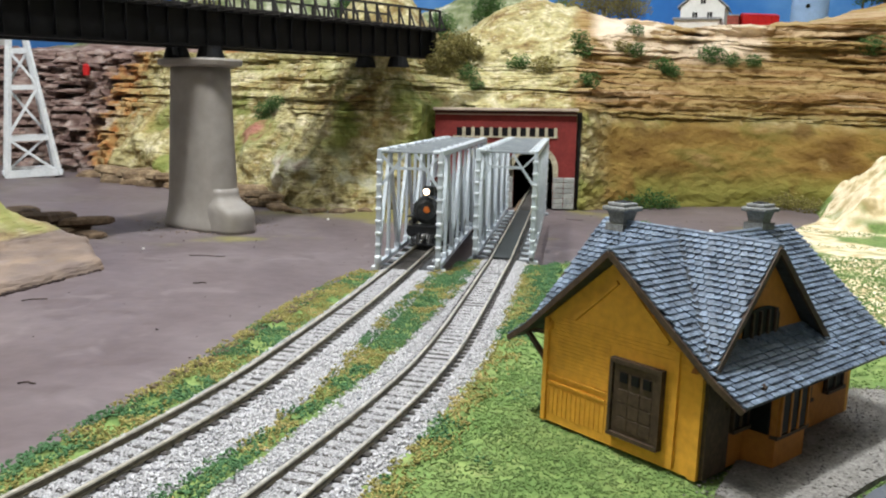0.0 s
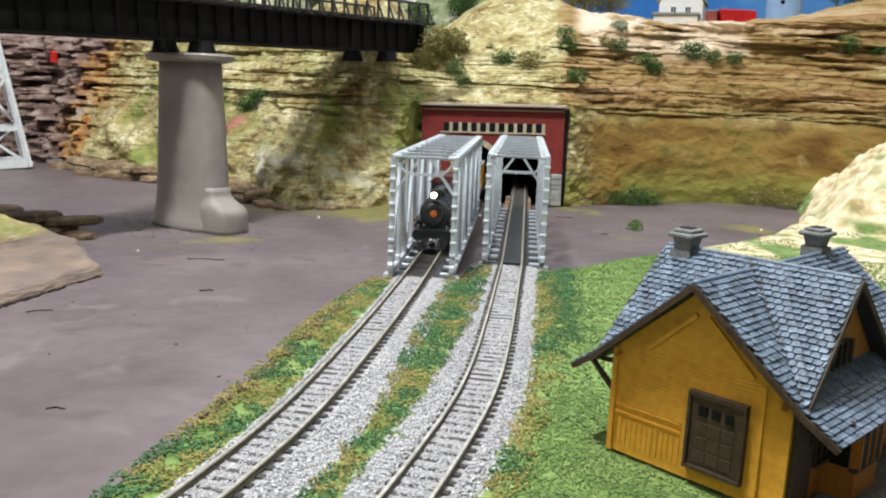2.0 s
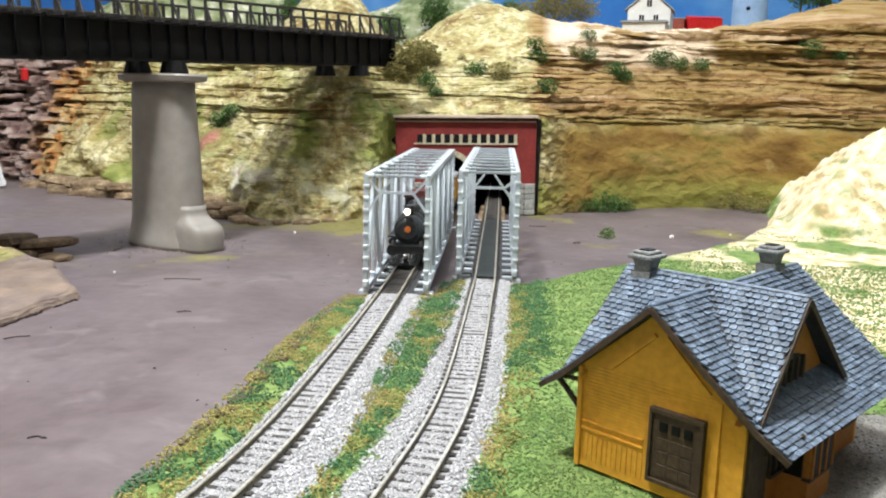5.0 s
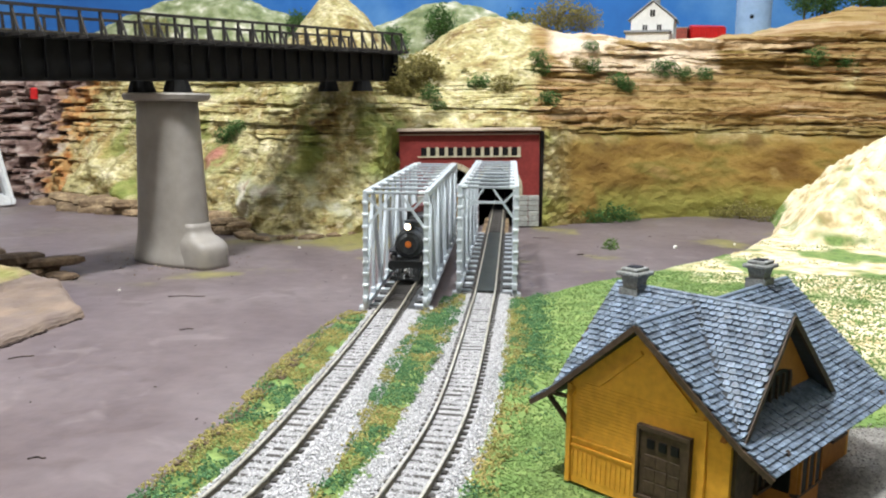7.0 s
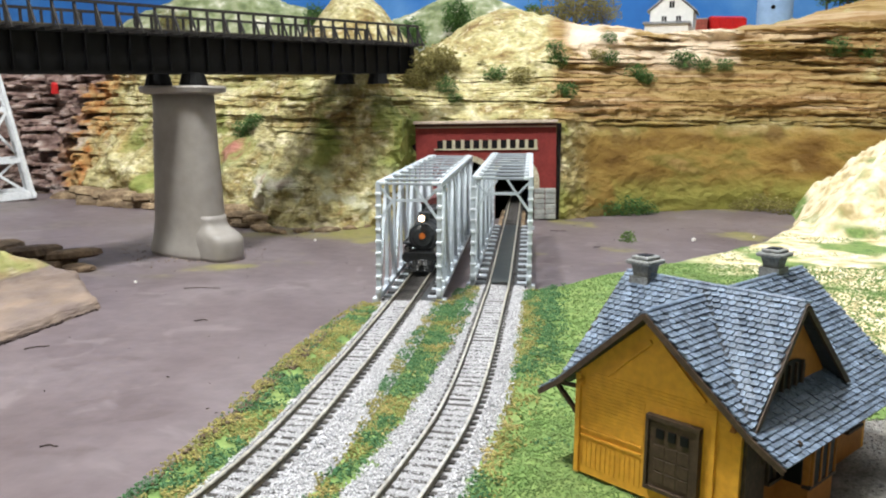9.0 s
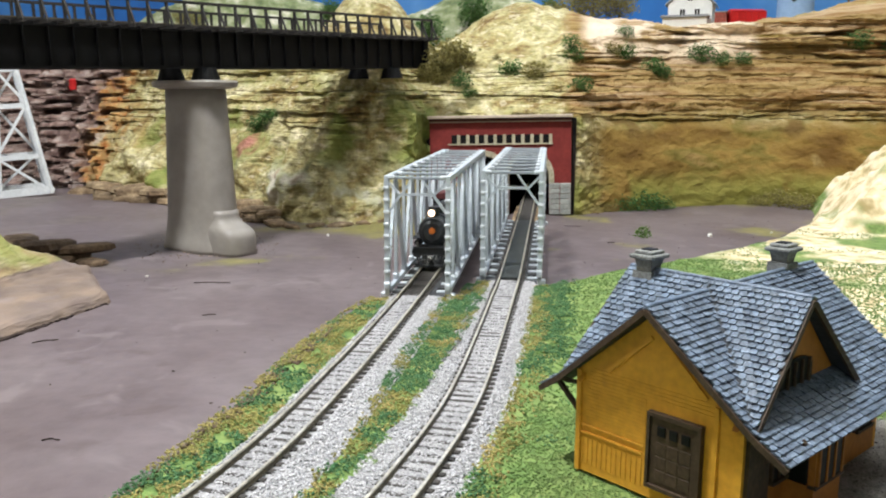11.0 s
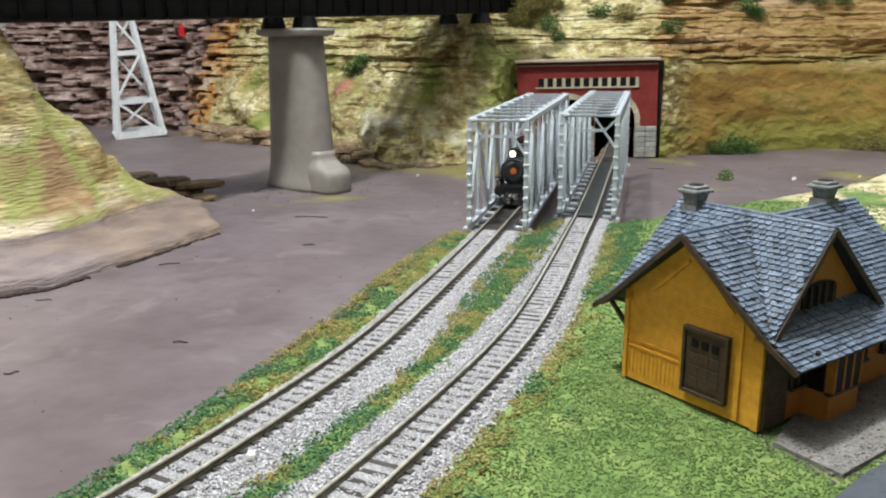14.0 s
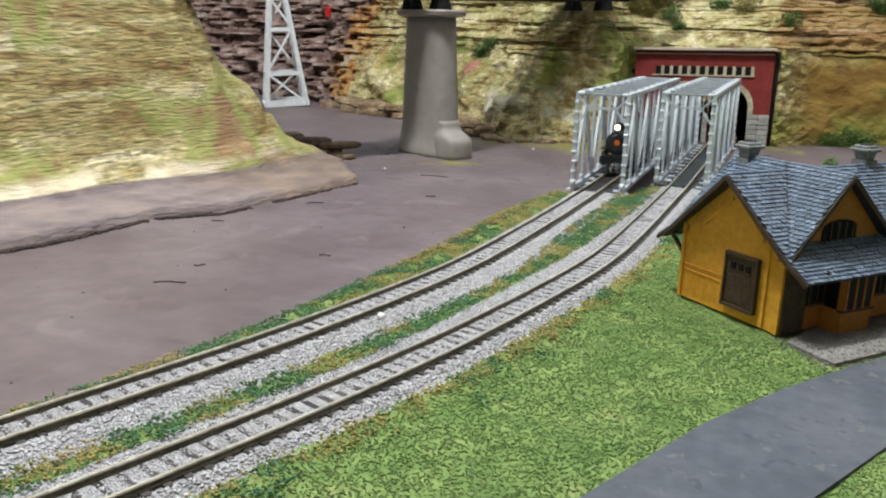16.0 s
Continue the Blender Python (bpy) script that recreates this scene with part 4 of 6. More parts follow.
def truss_bridge():
    e = empty("truss_bridge")
    w, p = BW / 2, BL / NPAN
    for s in (-1, 1):
        x = s * (w - 0.0016)
        part("top_chord", boxbm((x, BL / 2, BH - 0.002), (0.0034, BL, 0.004), bev=0.0004), M_SILVER, e)
        part("bottom_chord", boxbm((x, BL / 2, 0.0038), (0.0034, BL, 0.004), bev=0.0004), M_SILVER, e)
        for i in range(NPAN + 1):
            end = i in (0, NPAN)
            y = min(max(i * p, 0.0018), BL - 0.0018)
            post = part("end_post" if end else "post", boxbm((x, y, BH / 2), (0.0036 if end else 0.0026, 0.0036 if end else 0.0026, BH - 0.006), bev=0.0003), M_SILVER, e)
            if end:
                for k in range(9):
                    part("batten_plate", boxbm((x, y, 0.010 + k * 0.0088), (0.0046, 0.0048, 0.0022), bev=0.0004), M_SILVERLIT, post)
            box_bm = boxbm((x, y, 0.0078), (0.0042, 0.006, 0.005), bev=0.0006)
            part("gusset", box_bm, M_SILVER, e)
        for i in range(NPAN):
            up = i % 2 == 0
            a, b = (i * p, 0.007), ((i + 1) * p, BH - 0.004)
            if not up:
                a, b = (i * p, BH - 0.004), ((i + 1) * p, 0.007)
            part("diagonal", beambm((x, a[0], a[1]), (x, b[0], b[1]), 0.0026, 0.0030), M_SILVER, e)
        for yy in (0.004, BL - 0.004):
            part("bearing_shoe", boxbm((s * (w + 0.0005), yy, 0.0012), (0.006, 0.008, 0.0034), bev=0.0006), M_SILVER, e)
    for i in range(NPAN + 1):
        y = min(max(i * p, 0.002), BL - 0.002)
        strut = part("top_strut", boxbm((0, y, BH - 0.0016), (BW - 0.005, 0.0026, 0.0020), bev=0.0003), M_SILVERSHADE, e)
        for sx in (-1, 1):
            # pale nubs stand for the bright ends of the struts
            part("strut_end", boxbm((sx * (w - 0.0050), y, BH - 0.0010), (0.0050, 0.0046, 0.0024), bev=0.0005), M_SILVERLIT, strut)
        if i < NPAN:
            for sx in (-1, 1):
                part("lateral_brace", beambm((sx * (w - 0.003), i * p + 0.001, BH - 0.0026), (-sx * (w - 0.003), (i + 1) * p - 0.001, BH - 0.0030 - 0.0007 * (sx > 0)), 0.0013, 0.0007), M_SILVERSHADE, e)
    for y in (0.0012, BL - 0.0012):
        part("portal_bar", boxbm((0, y, BH - 0.0135), (BW - 0.022, 0.0018, 0.0020)), M_SILVER, e)
        for s in (-1, 1):
            part("knee_brace", beambm((s * (w - 0.002), y, BH - 0.028), (s * (w - 0.0125), y, BH - 0.0135), 0.0018, 0.0018), M_SILVER, e)
            part("portal_brace", beambm((s * (w - 0.0115), y, BH - 0.0135), (s * (w - 0.002), y, BH - 0.0035), 0.0016, 0.0016), M_SILVER, e)
            part("portal_brace", beambm((s * (w - 0.0125), y, BH - 0.0135), (s * 0.004, y, BH - 0.003), 0.0016, 0.0016), M_SILVER, e)
    part("deck", boxbm((0, BL / 2, 0.0006), (0.025, BL, 0.0022)), M_DECK, e, "dark grey deck under the rails")
    for i in range(13):
        y = 0.006 + i * (BL - 0.012) / 12
        part("floor_beam", boxbm((0, y, 0.0002), (BW - 0.007, 0.0085, 0.0030), bev=0.0003), M_DECK, e)
        for s in (-1, 1):
            part("beam_end", boxbm((s * (w - 0.0070), y + 0.0052, 0.0016), (0.0085, 0.0022, 0.0034), bev=0.0004), M_SILVER, e)
    return e


rb = truss_bridge()
rb.matrix_world = pose(0.001, 0, 0)
tagged(rb, "silver-grey plastic railway truss bridge over the river", "truss bridge", "pair of truss bridges")
lb = copy_thing(rb, pose(-0.0645, -0.0580, 0, 0, 0, 0.25))
part("deck_plate", boxbm((0, BL / 2, 0.0036), (0.0168, BL - 0.004, 0.0012)), M_DECKPLATE, rb, "dark grey-green plate between the rails")

# abutments under the bridge ends, and timber bearers at the far end
for x, y, s in ((0.0, -0.006, 0.056), (-0.0655, -0.064, 0.056)):
    tagged(part("abutment", boxbm((x, y, -0.0085), (s, 0.016, 0.0145), bev=0.0008), M_STONE), "brown painted abutment under the bridge end", "abutment", "bridge abutments")
for x, y in ((0.0, BL + 0.012), (-0.0655, 0.285)):
    tagged(part("abutment", boxbm((x, y + 0.09, -0.0105), (0.034, 0.21, 0.0105), bev=0.0008), M_STONE), "brown painted abutment leading to the tunnel", "abutment", "bridge abutments")

# ---- tunnel portal ----
PX0, PX1, PY, PT = -0.1385, 0.0592, 0.522, 0.012
PCX = (PX0 + PX1) / 2
por = empty("tunnel_portal", pose(PCX, PY, 0.0035, 0, -1.2, 0))
tagged(por, "dark red double-track tunnel portal with pale arches", "tunnel portal")
PWD = PX1 - PX0
ARCH = [(-0.0620 - PCX, 0.0275), (0.001 - PCX, 0.0275)]


def arch_wall(x0, x1, z0, z1, arches, y0, y1, spring, n=14):
    """A wall with arched openings cut through it, as quads in columns."""
    bm = bmesh.new()
    cols = sorted({x0, x1, *[c + r * math.cos(math.pi * k / n) for c, r in arches for k in range(n + 1)]})

    def top(x):
        for c, r in arches:
            if abs(x - c) < r - 1e-7:
                return spring + math.sqrt(max(0, r * r - (x - c) ** 2)) * 1.05
        return z0
    for a, b in zip(cols, cols[1:]):
        m = (a + b) / 2
        in_a = any(abs(m - c) < r for c, r in arches)
        za, zb = (top(a) if top(a) > z0 else spring, top(b) if top(b) > z0 else spring) if in_a else (z0, z0)
        vs = [bm.verts.new(p) for p in ((a, y0, za), (b, y0, zb), (b, y0, z1), (a, y0, z1), (a, y1, za), (b, y1, zb), (b, y1, z1), (a, y1, z1))]
        for f in ((0, 1, 2, 3), (5, 4, 7, 6), (0, 4, 5, 1), (3, 2, 6, 7)):
            bm.faces.new([vs[i] for i in f])
        if a == x0:
            bm.faces.new([vs[i] for i in (4, 0, 3, 7)])
        if b == x1:
            bm.faces.new([vs[i] for i in (1, 5, 6, 2)])
    for c, r in arches:
        for s in (-1, 1):
            x = c + s * r
            vs = [bm.verts.new(p) for p in ((x, y0, z0), (x, y1, z0), (x, y1, spring), (x, y0, spring))]
            bm.faces.new(vs)
    bmesh.ops.remove_doubles(bm, verts=bm.verts, dist=1e-6)
    bmesh.ops.recalc_face_normals(bm, faces=bm.faces)
    return bm


SPRING = 0.034
part("wall", arch_wall(-PWD / 2, PWD / 2, -0.017, 0.112, ARCH, 0, PT, SPRING), M_BRICK, por, "dark red painted brick face")
part("coping", boxbm((0, -0.001, 0.1175), (PWD + 0.004, PT + 0.006, 0.004), bev=0.0006), M_CAP, por, "weathered pale coping")
# dark strip below the coping: its shade done as a colour
part("cornice_shade", boxbm((0, 0.002, 0.1137), (PWD, PT, 0.0036)), M_COPINGSHADE, por)
part("string_course", boxbm((0, -0.0008, 0.1105), (PWD, 0.002, 0.0014)), M_CAP, por)
part("slot_sill", boxbm((0.0005, -0.0012, 0.0795), (0.146, 0.0026, 0.0018)), M_TRIM, por)
for k in range(11):
    x = -0.0645 + k * 0.0128
    part("slot", boxbm((x + 0.0005, -0.0006, 0.0865), (0.0078, 0.0014, 0.0118), bev=0.0003), M_PANE, por, "black ventilation slot")
    part("slot_jamb", boxbm((x + 0.0069, -0.001, 0.0865), (0.0044, 0.0022, 0.0126)), M_TRIM, por)
for c, r in ARCH:
    n = 13
    for k in range(n):
        a0, a1 = math.pi * k / n, math.pi * (k + 0.94) / n
        ri, ro = r, r + 0.0075
        pts = [(c + q * math.cos(a), SPRING + 1.05 * q * math.sin(a)) for q, a in ((ri, a0), (ro, a0), (ro, a1), (ri, a1))]
        part("arch_stone", prism(bmesh.new(), pts, -0.0016, 0.001), M_TRIM, por)
    for s in (-1, 1):
        for k in range(2):
            part("jamb_stone", boxbm((c + s * (r + 0.0037), -0.0003, 0.0275 + 0.0046 * k - 0.0006), (0.0073, 0.0026, 0.0042)), M_TRIM, por)
xs_pl = [(-PWD / 2, ARCH[0][0] - 0.0275), (ARCH[0][0] + 0.0275, ARCH[1][0] - 0.0275), (ARCH[1][0] + 0.0275, PWD / 2)]
for a, b in xs_pl:
    for row in range(-2, 4):
        z = -0.0012 + row * 0.0074
        m = max(1, round((b - a) / 0.013))
        for k in range(m):
            x0 = a + (b - a) * k / m
            part("plinth_stone", boxbm((x0 + (b - a) / m / 2, -0.0012 - 0.0004 * ((k + row) % 2), z), ((b - a) / m - 0.0006, 0.0046, 0.0068), bev=0.0007), M_PLINTH, por)

# ---- black girder bridge with its pier ----
GD = Vector((0.503, 0.864, 0)).normalized()
GP = Vector((-0.352, 0.206, 0))
GANG = math.degrees(math.atan2(GD.y, GD.x))
GZ = 0.1745
gird = empty("girder_bridge", pose(GP.x, GP.y, GZ, 0, -1.75, GANG))
tagged(gird, "black deck girder bridge with walkway railings on a tall pier", "girder bridge")
G0, G1, GR = -0.378, 0.368, 0.356
GDEP = 0.0385
for s in (-1, 1):
    y = s * 0.030
    ish = [(y - 0.005, 0), (y + 0.005, 0), (y + 0.005, 0.0024), (y + 0.0013, 0.0024), (y + 0.0013, GDEP - 0.0024), (y + 0.005, GDEP - 0.0024), (y + 0.005, GDEP), (y - 0.005, GDEP), (y - 0.005, GDEP - 0.0024), (y - 0.0013, GDEP - 0.0024), (y - 0.0013, 0.0024), (y - 0.005, 0.0024)]
    part("girder", prism(bmesh.new(), ish, G0, G1, "x"), M_BLACK, gird)
    for k in range(33):
        x = G0 + 0.012 + k * (G1 - G0 - 0.024) / 32
        part("stiffener", boxbm((x, y + s * 0.003, GDEP / 2), (0.0016, 0.0036, GDEP - 0.005)), M_BLACK, gird)
    ry = s * 0.047
    # boards spaced apart so the walkway casts a thinner shadow
    for wy in (0.0385, 0.0425, 0.0465):
        part("walkway_board", boxbm(((G0 + GR) / 2, s * wy, GDEP + 0.0015), (GR - G0, 0.0018, 0.0016)), M_RAILING, gird, "dark grey walkway board")
    n = 36
    for k in range(n + 1):
        x = G0 + k * (GR - G0) / n
        bm = beambm((x, ry, GDEP + 0.001), (x, ry, GDEP + 0.0245), 0.0022, 0.0024)
        if s < 0:
            beam(bm, (x, ry + s * 0.008, GDEP + 0.001), (x, ry, GDEP + 0.0200), 0.0018, 0.0018)
        part("railing_post", bm, M_RAILING, gird)
        part("outrigger", boxbm((x, s * 0.046, GDEP - 0.0004), (0.0030, 0.024, 0.0028)), M_RAILING, gird)
    part("handrail", boxbm(((G0 + GR) / 2, ry, GDEP + 0.0240), (GR - G0, 0.0028, 0.0028)), M_RAILING, gird)
    part("bridge_rail", boxbm(((G0 + G1) / 2, s * 0.0085, GDEP + 0.0052), (G1 - G0, 0.0012, 0.0025)), M_RAIL, gird)
# hidden plate, narrow and off-centre only to shape the bridge's cast shadow
part("deck", boxbm(((G0 + G1) / 2, -0.012, GDEP - 0.0004), (G1 - G0, 0.036, 0.0032)), M_BLACK, gird)
for k in range(22):
    part("cross_frame", boxbm((G0 + 0.012 + k * (G1 - G0 - 0.024) / 21, 0.001, GDEP / 2), (0.0020, 0.056, 0.0050)), M_BLACK, gird)
for k in range(90):
    x = G0 + 0.004 + k * (G1 - G0 - 0.008) / 89
    part("deck_tie", boxbm((x, 0, GDEP + 0.0026), (0.0042, 0.034, 0.0028)), M_RAILING, gird)
for xx in (0.0, 0.292):
    for s in (-1, 1):
        part("bearing_shoe", cylbm((xx, s * 0.030, -0.0125), (xx, s * 0.030, 0.001), 0.0150, 0.0110, 14), M_BLACK, gird)

pier = empty("concrete_pier", pose(GP.x, GP.y, RIVER, 0, 0, GANG - 90))
tagged(pier, "tall warm grey moulded bridge pier with flared foot", "bridge pier")


def oval(a, b, n=28, p=2.6):
    out = []
    for k in range(n):
        t = 2 * math.pi * k / n
        c, s = math.cos(t), math.sin(t)
        out.append((a * math.copysign(abs(c) ** (2 / p), c), b * math.copysign(abs(s) ** (2 / p), s)))
    return out


def loft(rings):
    bm = bmesh.new()
    rows = [[bm.verts.new((x, y, z)) for x, y in ring] for ring, z in rings]
    for a, b in zip(rows, rows[1:]):
        for k in range(len(a)):
            bm.faces.new((a[k], a[(k + 1) % len(a)], b[(k + 1) % len(a)], b[k]))
    bm.faces.new(rows[0][::-1])
    bm.faces.new(rows[-1])
    return bm


PH = GZ - 0.0125 - RIVER


def moved(ring, dx):
    return [(x + dx, y) for x, y in ring]


def flare(z):
    return 0.0040 * math.exp(-(max(0, z - 0.006) / 0.014) ** 1.3)


zz_p = [0, 0.004, 0.008, 0.012, 0.016, 0.020, 0.025, 0.030, 0.036, 0.045] + [0.045 + (PH - 0.053) * k / 8 for k in range(1, 9)]
part("shaft", loft([(moved(oval(0.0480 - 0.054 * z + flare(z), 0.0252 - 0.024 * z + flare(z), 36), 0.0140 - 0.014 * z), z) for z in zz_p]), M_PIER, pier, smooth=True)
nose = []
for z in (0, 0.004, 0.009, 0.014, 0.019, 0.0235, 0.027, 0.030, 0.033, 0.036, 0.040, 0.045):
    k = 1 / (1 + math.exp((z - 0.0295) / 0.0026))
    nose.append((moved(oval(0.0255 - 0.004 * (1 - k), 0.0208 - 0.0045 * (1 - k), 32, 3.2), 0.0405 + 0.0195 * k), z))
part("cutwater", loft(nose), M_PIER, pier, smooth=True)
part("cap", loft([(moved(oval(0.0440, 0.0235), 0.0105), PH - 0.0085), (moved(oval(0.0550, 0.0285), 0.0105), PH - 0.0065), (moved(oval(0.0560, 0.0295), 0.0105), PH - 0.0020), (moved(oval(0.0550, 0.0285), 0.0105), PH)]), M_PIER, pier)

# ---- lattice tower ----
tow = empty("lattice_tower", pose(-0.850, 0.642, RIVER + 0.002, 0, -3.5, 38))
tagged(tow, "white-painted steel lattice tower standing on the river bed", "lattice tower")
TW0, TW1, TH = 0.0390, 0.0070, 0.270
lev = [0.0, 0.063, 0.146, 0.205, TH]


def tw(z):
    return TW0 + (TW1 - TW0) * z / TH


for sx_ in (-1, 1):
    for sy_ in (-1, 1):
        part("leg", beambm((sx_ * tw(0), sy_ * tw(0), 0), (sx_ * tw(TH), sy_ * tw(TH), TH), 0.0070, 0.0070), M_WHITE, tow)
for z in lev:
    w = tw(z)
    for a, b in (((-w, -w), (w, -w)), ((w, -w), (w, w)), ((w, w), (-w, w)), ((-w, w), (-w, -w))):
        h = 0.012 if z == 0 else 0.008
        part("girt", beambm((*a, max(z, 0.006)), (*b, max(z, 0.006)), 0.004, h) if abs(a[1] - b[1]) < 1e-6 else beambm((*a, max(z, 0.006)), (*b, max(z, 0.006)), h, 0.004), M_WHITE, tow)
for z0, z1 in zip(lev, lev[1:]):
    w0, w1 = tw(z0), tw(z1)
    for k in range(4):
        ang = math.pi / 2 * k
        r = Matrix.Rotation(ang, 3, "Z")
        s = -1 if (lev.index(z0) + k) % 2 else 1
        part("brace", beambm(r @ Vector((s * w0, -w0, z0 + 0.004)), r @ Vector((-s * w1, -w1, z1)), 0.0040, 0.0040), M_WHITE, tow)

# ---- station ----
SU = -41.15
sta = empty("station", pose(0.0686, -0.3596, 0.0030, 0, 0, SU))
tagged(sta, "mustard-yellow station house with grey shingled cross-gabled roof", "station house")
AP, KN, EV = (0.0, 0.0712), (0.039, 0.0372), (0.0500, 0.0297)
V0, V1 = -0.0087, 0.1127
WU, WE, VL = 0.034, 0.0405, 0.107
gable = [(-WU, 0.0), (WU, 0.0), (WU, 0.0400), (0.0, 0.0690), (-WU, 0.0400)]
front = part("front_wall", prism(bmesh.new(), gable, 0.0, 0.0022), M_WALL, sta)
part("rear_wall", prism(bmesh.new(), gable, VL - 0.0022, VL), M_WALL, sta)
for s in (-1, 1):
    part("side_wall", boxbm((s * (WU - 0.0011), VL / 2, 0.020), (0.0022, VL - 0.0046, 0.040)), M_WALL if s < 0 else M_RUSTSHADE, sta)
    # street-side gable: the mustard wall's shade is put into a russet colour
    part("cross_gable_wall", prism(bmesh.new(), [(-0.003, 0.036), (0.071, 0.036), (0.034, 0.0725)], s * 0.0315 - 0.001, s * 0.0315 + 0.001, "x"), M_WALL if s < 0 else M_RUSTSHADE, sta)
# boards on the gable end
for z in (0.0155, 0.0125):
    part("belt_board", boxbm((-0.0185, -0.0002, z + 0.003), (0.028, 0.0008, 0.0008)), M_WALL, sta)
for k in range(13):
    part("batten", boxbm((-0.0315 + k * 0.0022, -0.0001, 0.0085), (0.0012, 0.0003, 0.0105)), M_WALL, sta)
for k in range(16):
    z = 0.0200 + k * 0.0014
    hw = min(0.0295, (0.0690 - z) / 0.029 * 0.034 - 0.006)
    part("clapboard", boxbm((-0.0168 if z < 0.036 else 0.0, 0.0000, z), (0.0265 if z < 0.036 else 2 * hw, 0.0004, 0.00125)), M_WALL, sta)
part("corner_board", boxbm((0.0325, -0.0004, 0.020), (0.003, 0.0014, 0.040)), M_WALL, sta)
part("corner_board", boxbm((-0.0330, -0.0004, 0.020), (0.002, 0.0014, 0.040)), M_WALL, sta)
part("corner_board", boxbm((0.0240, -0.0004, 0.021), (0.0016, 0.0012, 0.040)), M_WALL, sta)
for s in (-1, 1):
    part("gable_trim", beambm((s * 0.020, -0.0004, 0.0425), (0.002 * s, -0.0004, 0.0590), 0.0012, 0.0016), M_WALL, sta)
door = part("freight_door", boxbm((0.0092, -0.0008, 0.0192), (0.0190, 0.0022, 0.0250), bev=0.0003), M_BROWN, sta, "dark brown panelled freight door")
for k in range(3):
    part("door_pane", boxbm((0.0044 + k * 0.0048, -0.0019, 0.0270), (0.0030, 0.0012, 0.0034)), M_PANE, door)
    for r in range(3):
        part("door_panel", boxbm((0.0044 + k * 0.0048, -0.0019, 0.0204 - r * 0.0050), (0.0041, 0.0004, 0.0044), bev=0.0001), M_BROWN, door)
for c, s in (((0.0092, -0.0014, 0.0324), (0.0212, 0.0026, 0.0016)), ((-0.0008, -0.0014, 0.0192), (0.0012, 0.0026, 0.0256)), ((0.0192, -0.0014, 0.0192), (0.0012, 0.0026, 0.0256)), ((0.0092, -0.0014, 0.0060), (0.0212, 0.0030, 0.0014))):
    part("door_trim", boxbm(c, s), M_BROWN, door)
# street side: dark openings over a russet dado, with a bay
part("dark_panel", boxbm((0.0347, 0.0075, 0.020), (0.0016, 0.0140, 0.039)), M_BROWN, sta, "dark brown boarded corner")
for v, wd in ((0.0215, 0.010), (0.066, 0.008), (0.090, 0.013)):
    wnd = part("window", boxbm((0.0346, v, 0.0225), (0.0014, wd, 0.0170)), M_PANE, sta, "dark window opening")
    for q in (-0.5, 0.0, 0.5):
        part("mullion", boxbm((0.0354, v + q * wd, 0.0225), (0.0012, 0.0010, 0.0180)), M_BROWN, wnd)
    part("window_sill", boxbm((0.0356, v, 0.0135), (0.0024, wd + 0.002, 0.0012)), M_BROWN, wnd)
bay = part("bay", prism(bmesh.new(), [(0.0335, 0.026), (0.0445, 0.0285), (0.0445, 0.0490), (0.0335, 0.0520)], 0.0, 0.0330, "z"), M_RUSTSHADE, sta, "russet bay of the ticket office")
for v in (0.0330, 0.0388, 0.0446):
    part("bay_window", boxbm((0.0447, v, 0.0215), (0.0010, 0.0046, 0.0185)), M_PANE, bay)
part("bay_side_window", boxbm((0.0392, 0.0268, 0.0215), (0.0070, 0.0010, 0.0185), Matrix.Translation((0, 0, 0))), M_PANE, bay)
part("bay_sill", boxbm((0.0440, 0.0388, 0.0112), (0.0030, 0.0220, 0.0012)), M_BROWN, bay)
for v in (0.0297, 0.0359, 0.0417, 0.0479):
    part("bay_post", boxbm((0.0450, v, 0.0215), (0.0012, 0.0011, 0.0195)), M_RUSTSHADE, bay)
# gable window with a round head
pts = [(0.0225, 0.0405), (0.0455, 0.0405), (0.0455, 0.0490)] + [(0.0340 + 0.0115 * math.cos(a), 0.0490 + 0.0042 * math.sin(a)) for a in np.linspace(0.15, math.pi - 0.15, 11)] + [(0.0225, 0.0490)]
gw = part("gable_window", prism(bmesh.new(), pts, 0.0322, 0.0332, "x"), M_PANE, sta, "dark arched window in the cross gable")
for q in (-0.0077, -0.0026, 0.0026, 0.0077):
    part("mullion", boxbm((0.0336, 0.0345 + q, 0.0460), (0.0010, 0.0009, 0.0120)), M_BROWN, gw)
part("window_sill", boxbm((0.0340, 0.0340, 0.0402), (0.0026, 0.025, 0.0014)), M_BROWN, gw)
# brackets under the front eaves
for s, vv in ((-1, 0.002), (-1, 0.05), (-1, 0.1), (1, 0.012), (1, 0.10)):
    bm = beambm((s * 0.0345, vv, 0.022), (s * 0.0475, vv, 0.0335), 0.0016, 0.0016)
    beam(bm, (s * 0.0345, vv, 0.0335), (s * 0.0480, vv, 0.0325), 0.0016, 0.0014)
    beam(bm, (s * 0.0345, vv, 0.020), (s * 0.0345, vv, 0.0345), 0.0016, 0.0016)
    part("bracket", bm, M_BROWN, sta)

# roof planes: (corner, edge along the eaves, edge up the slope), each with its courses of shingles
ROOF_T = 0.0012
SHING = []


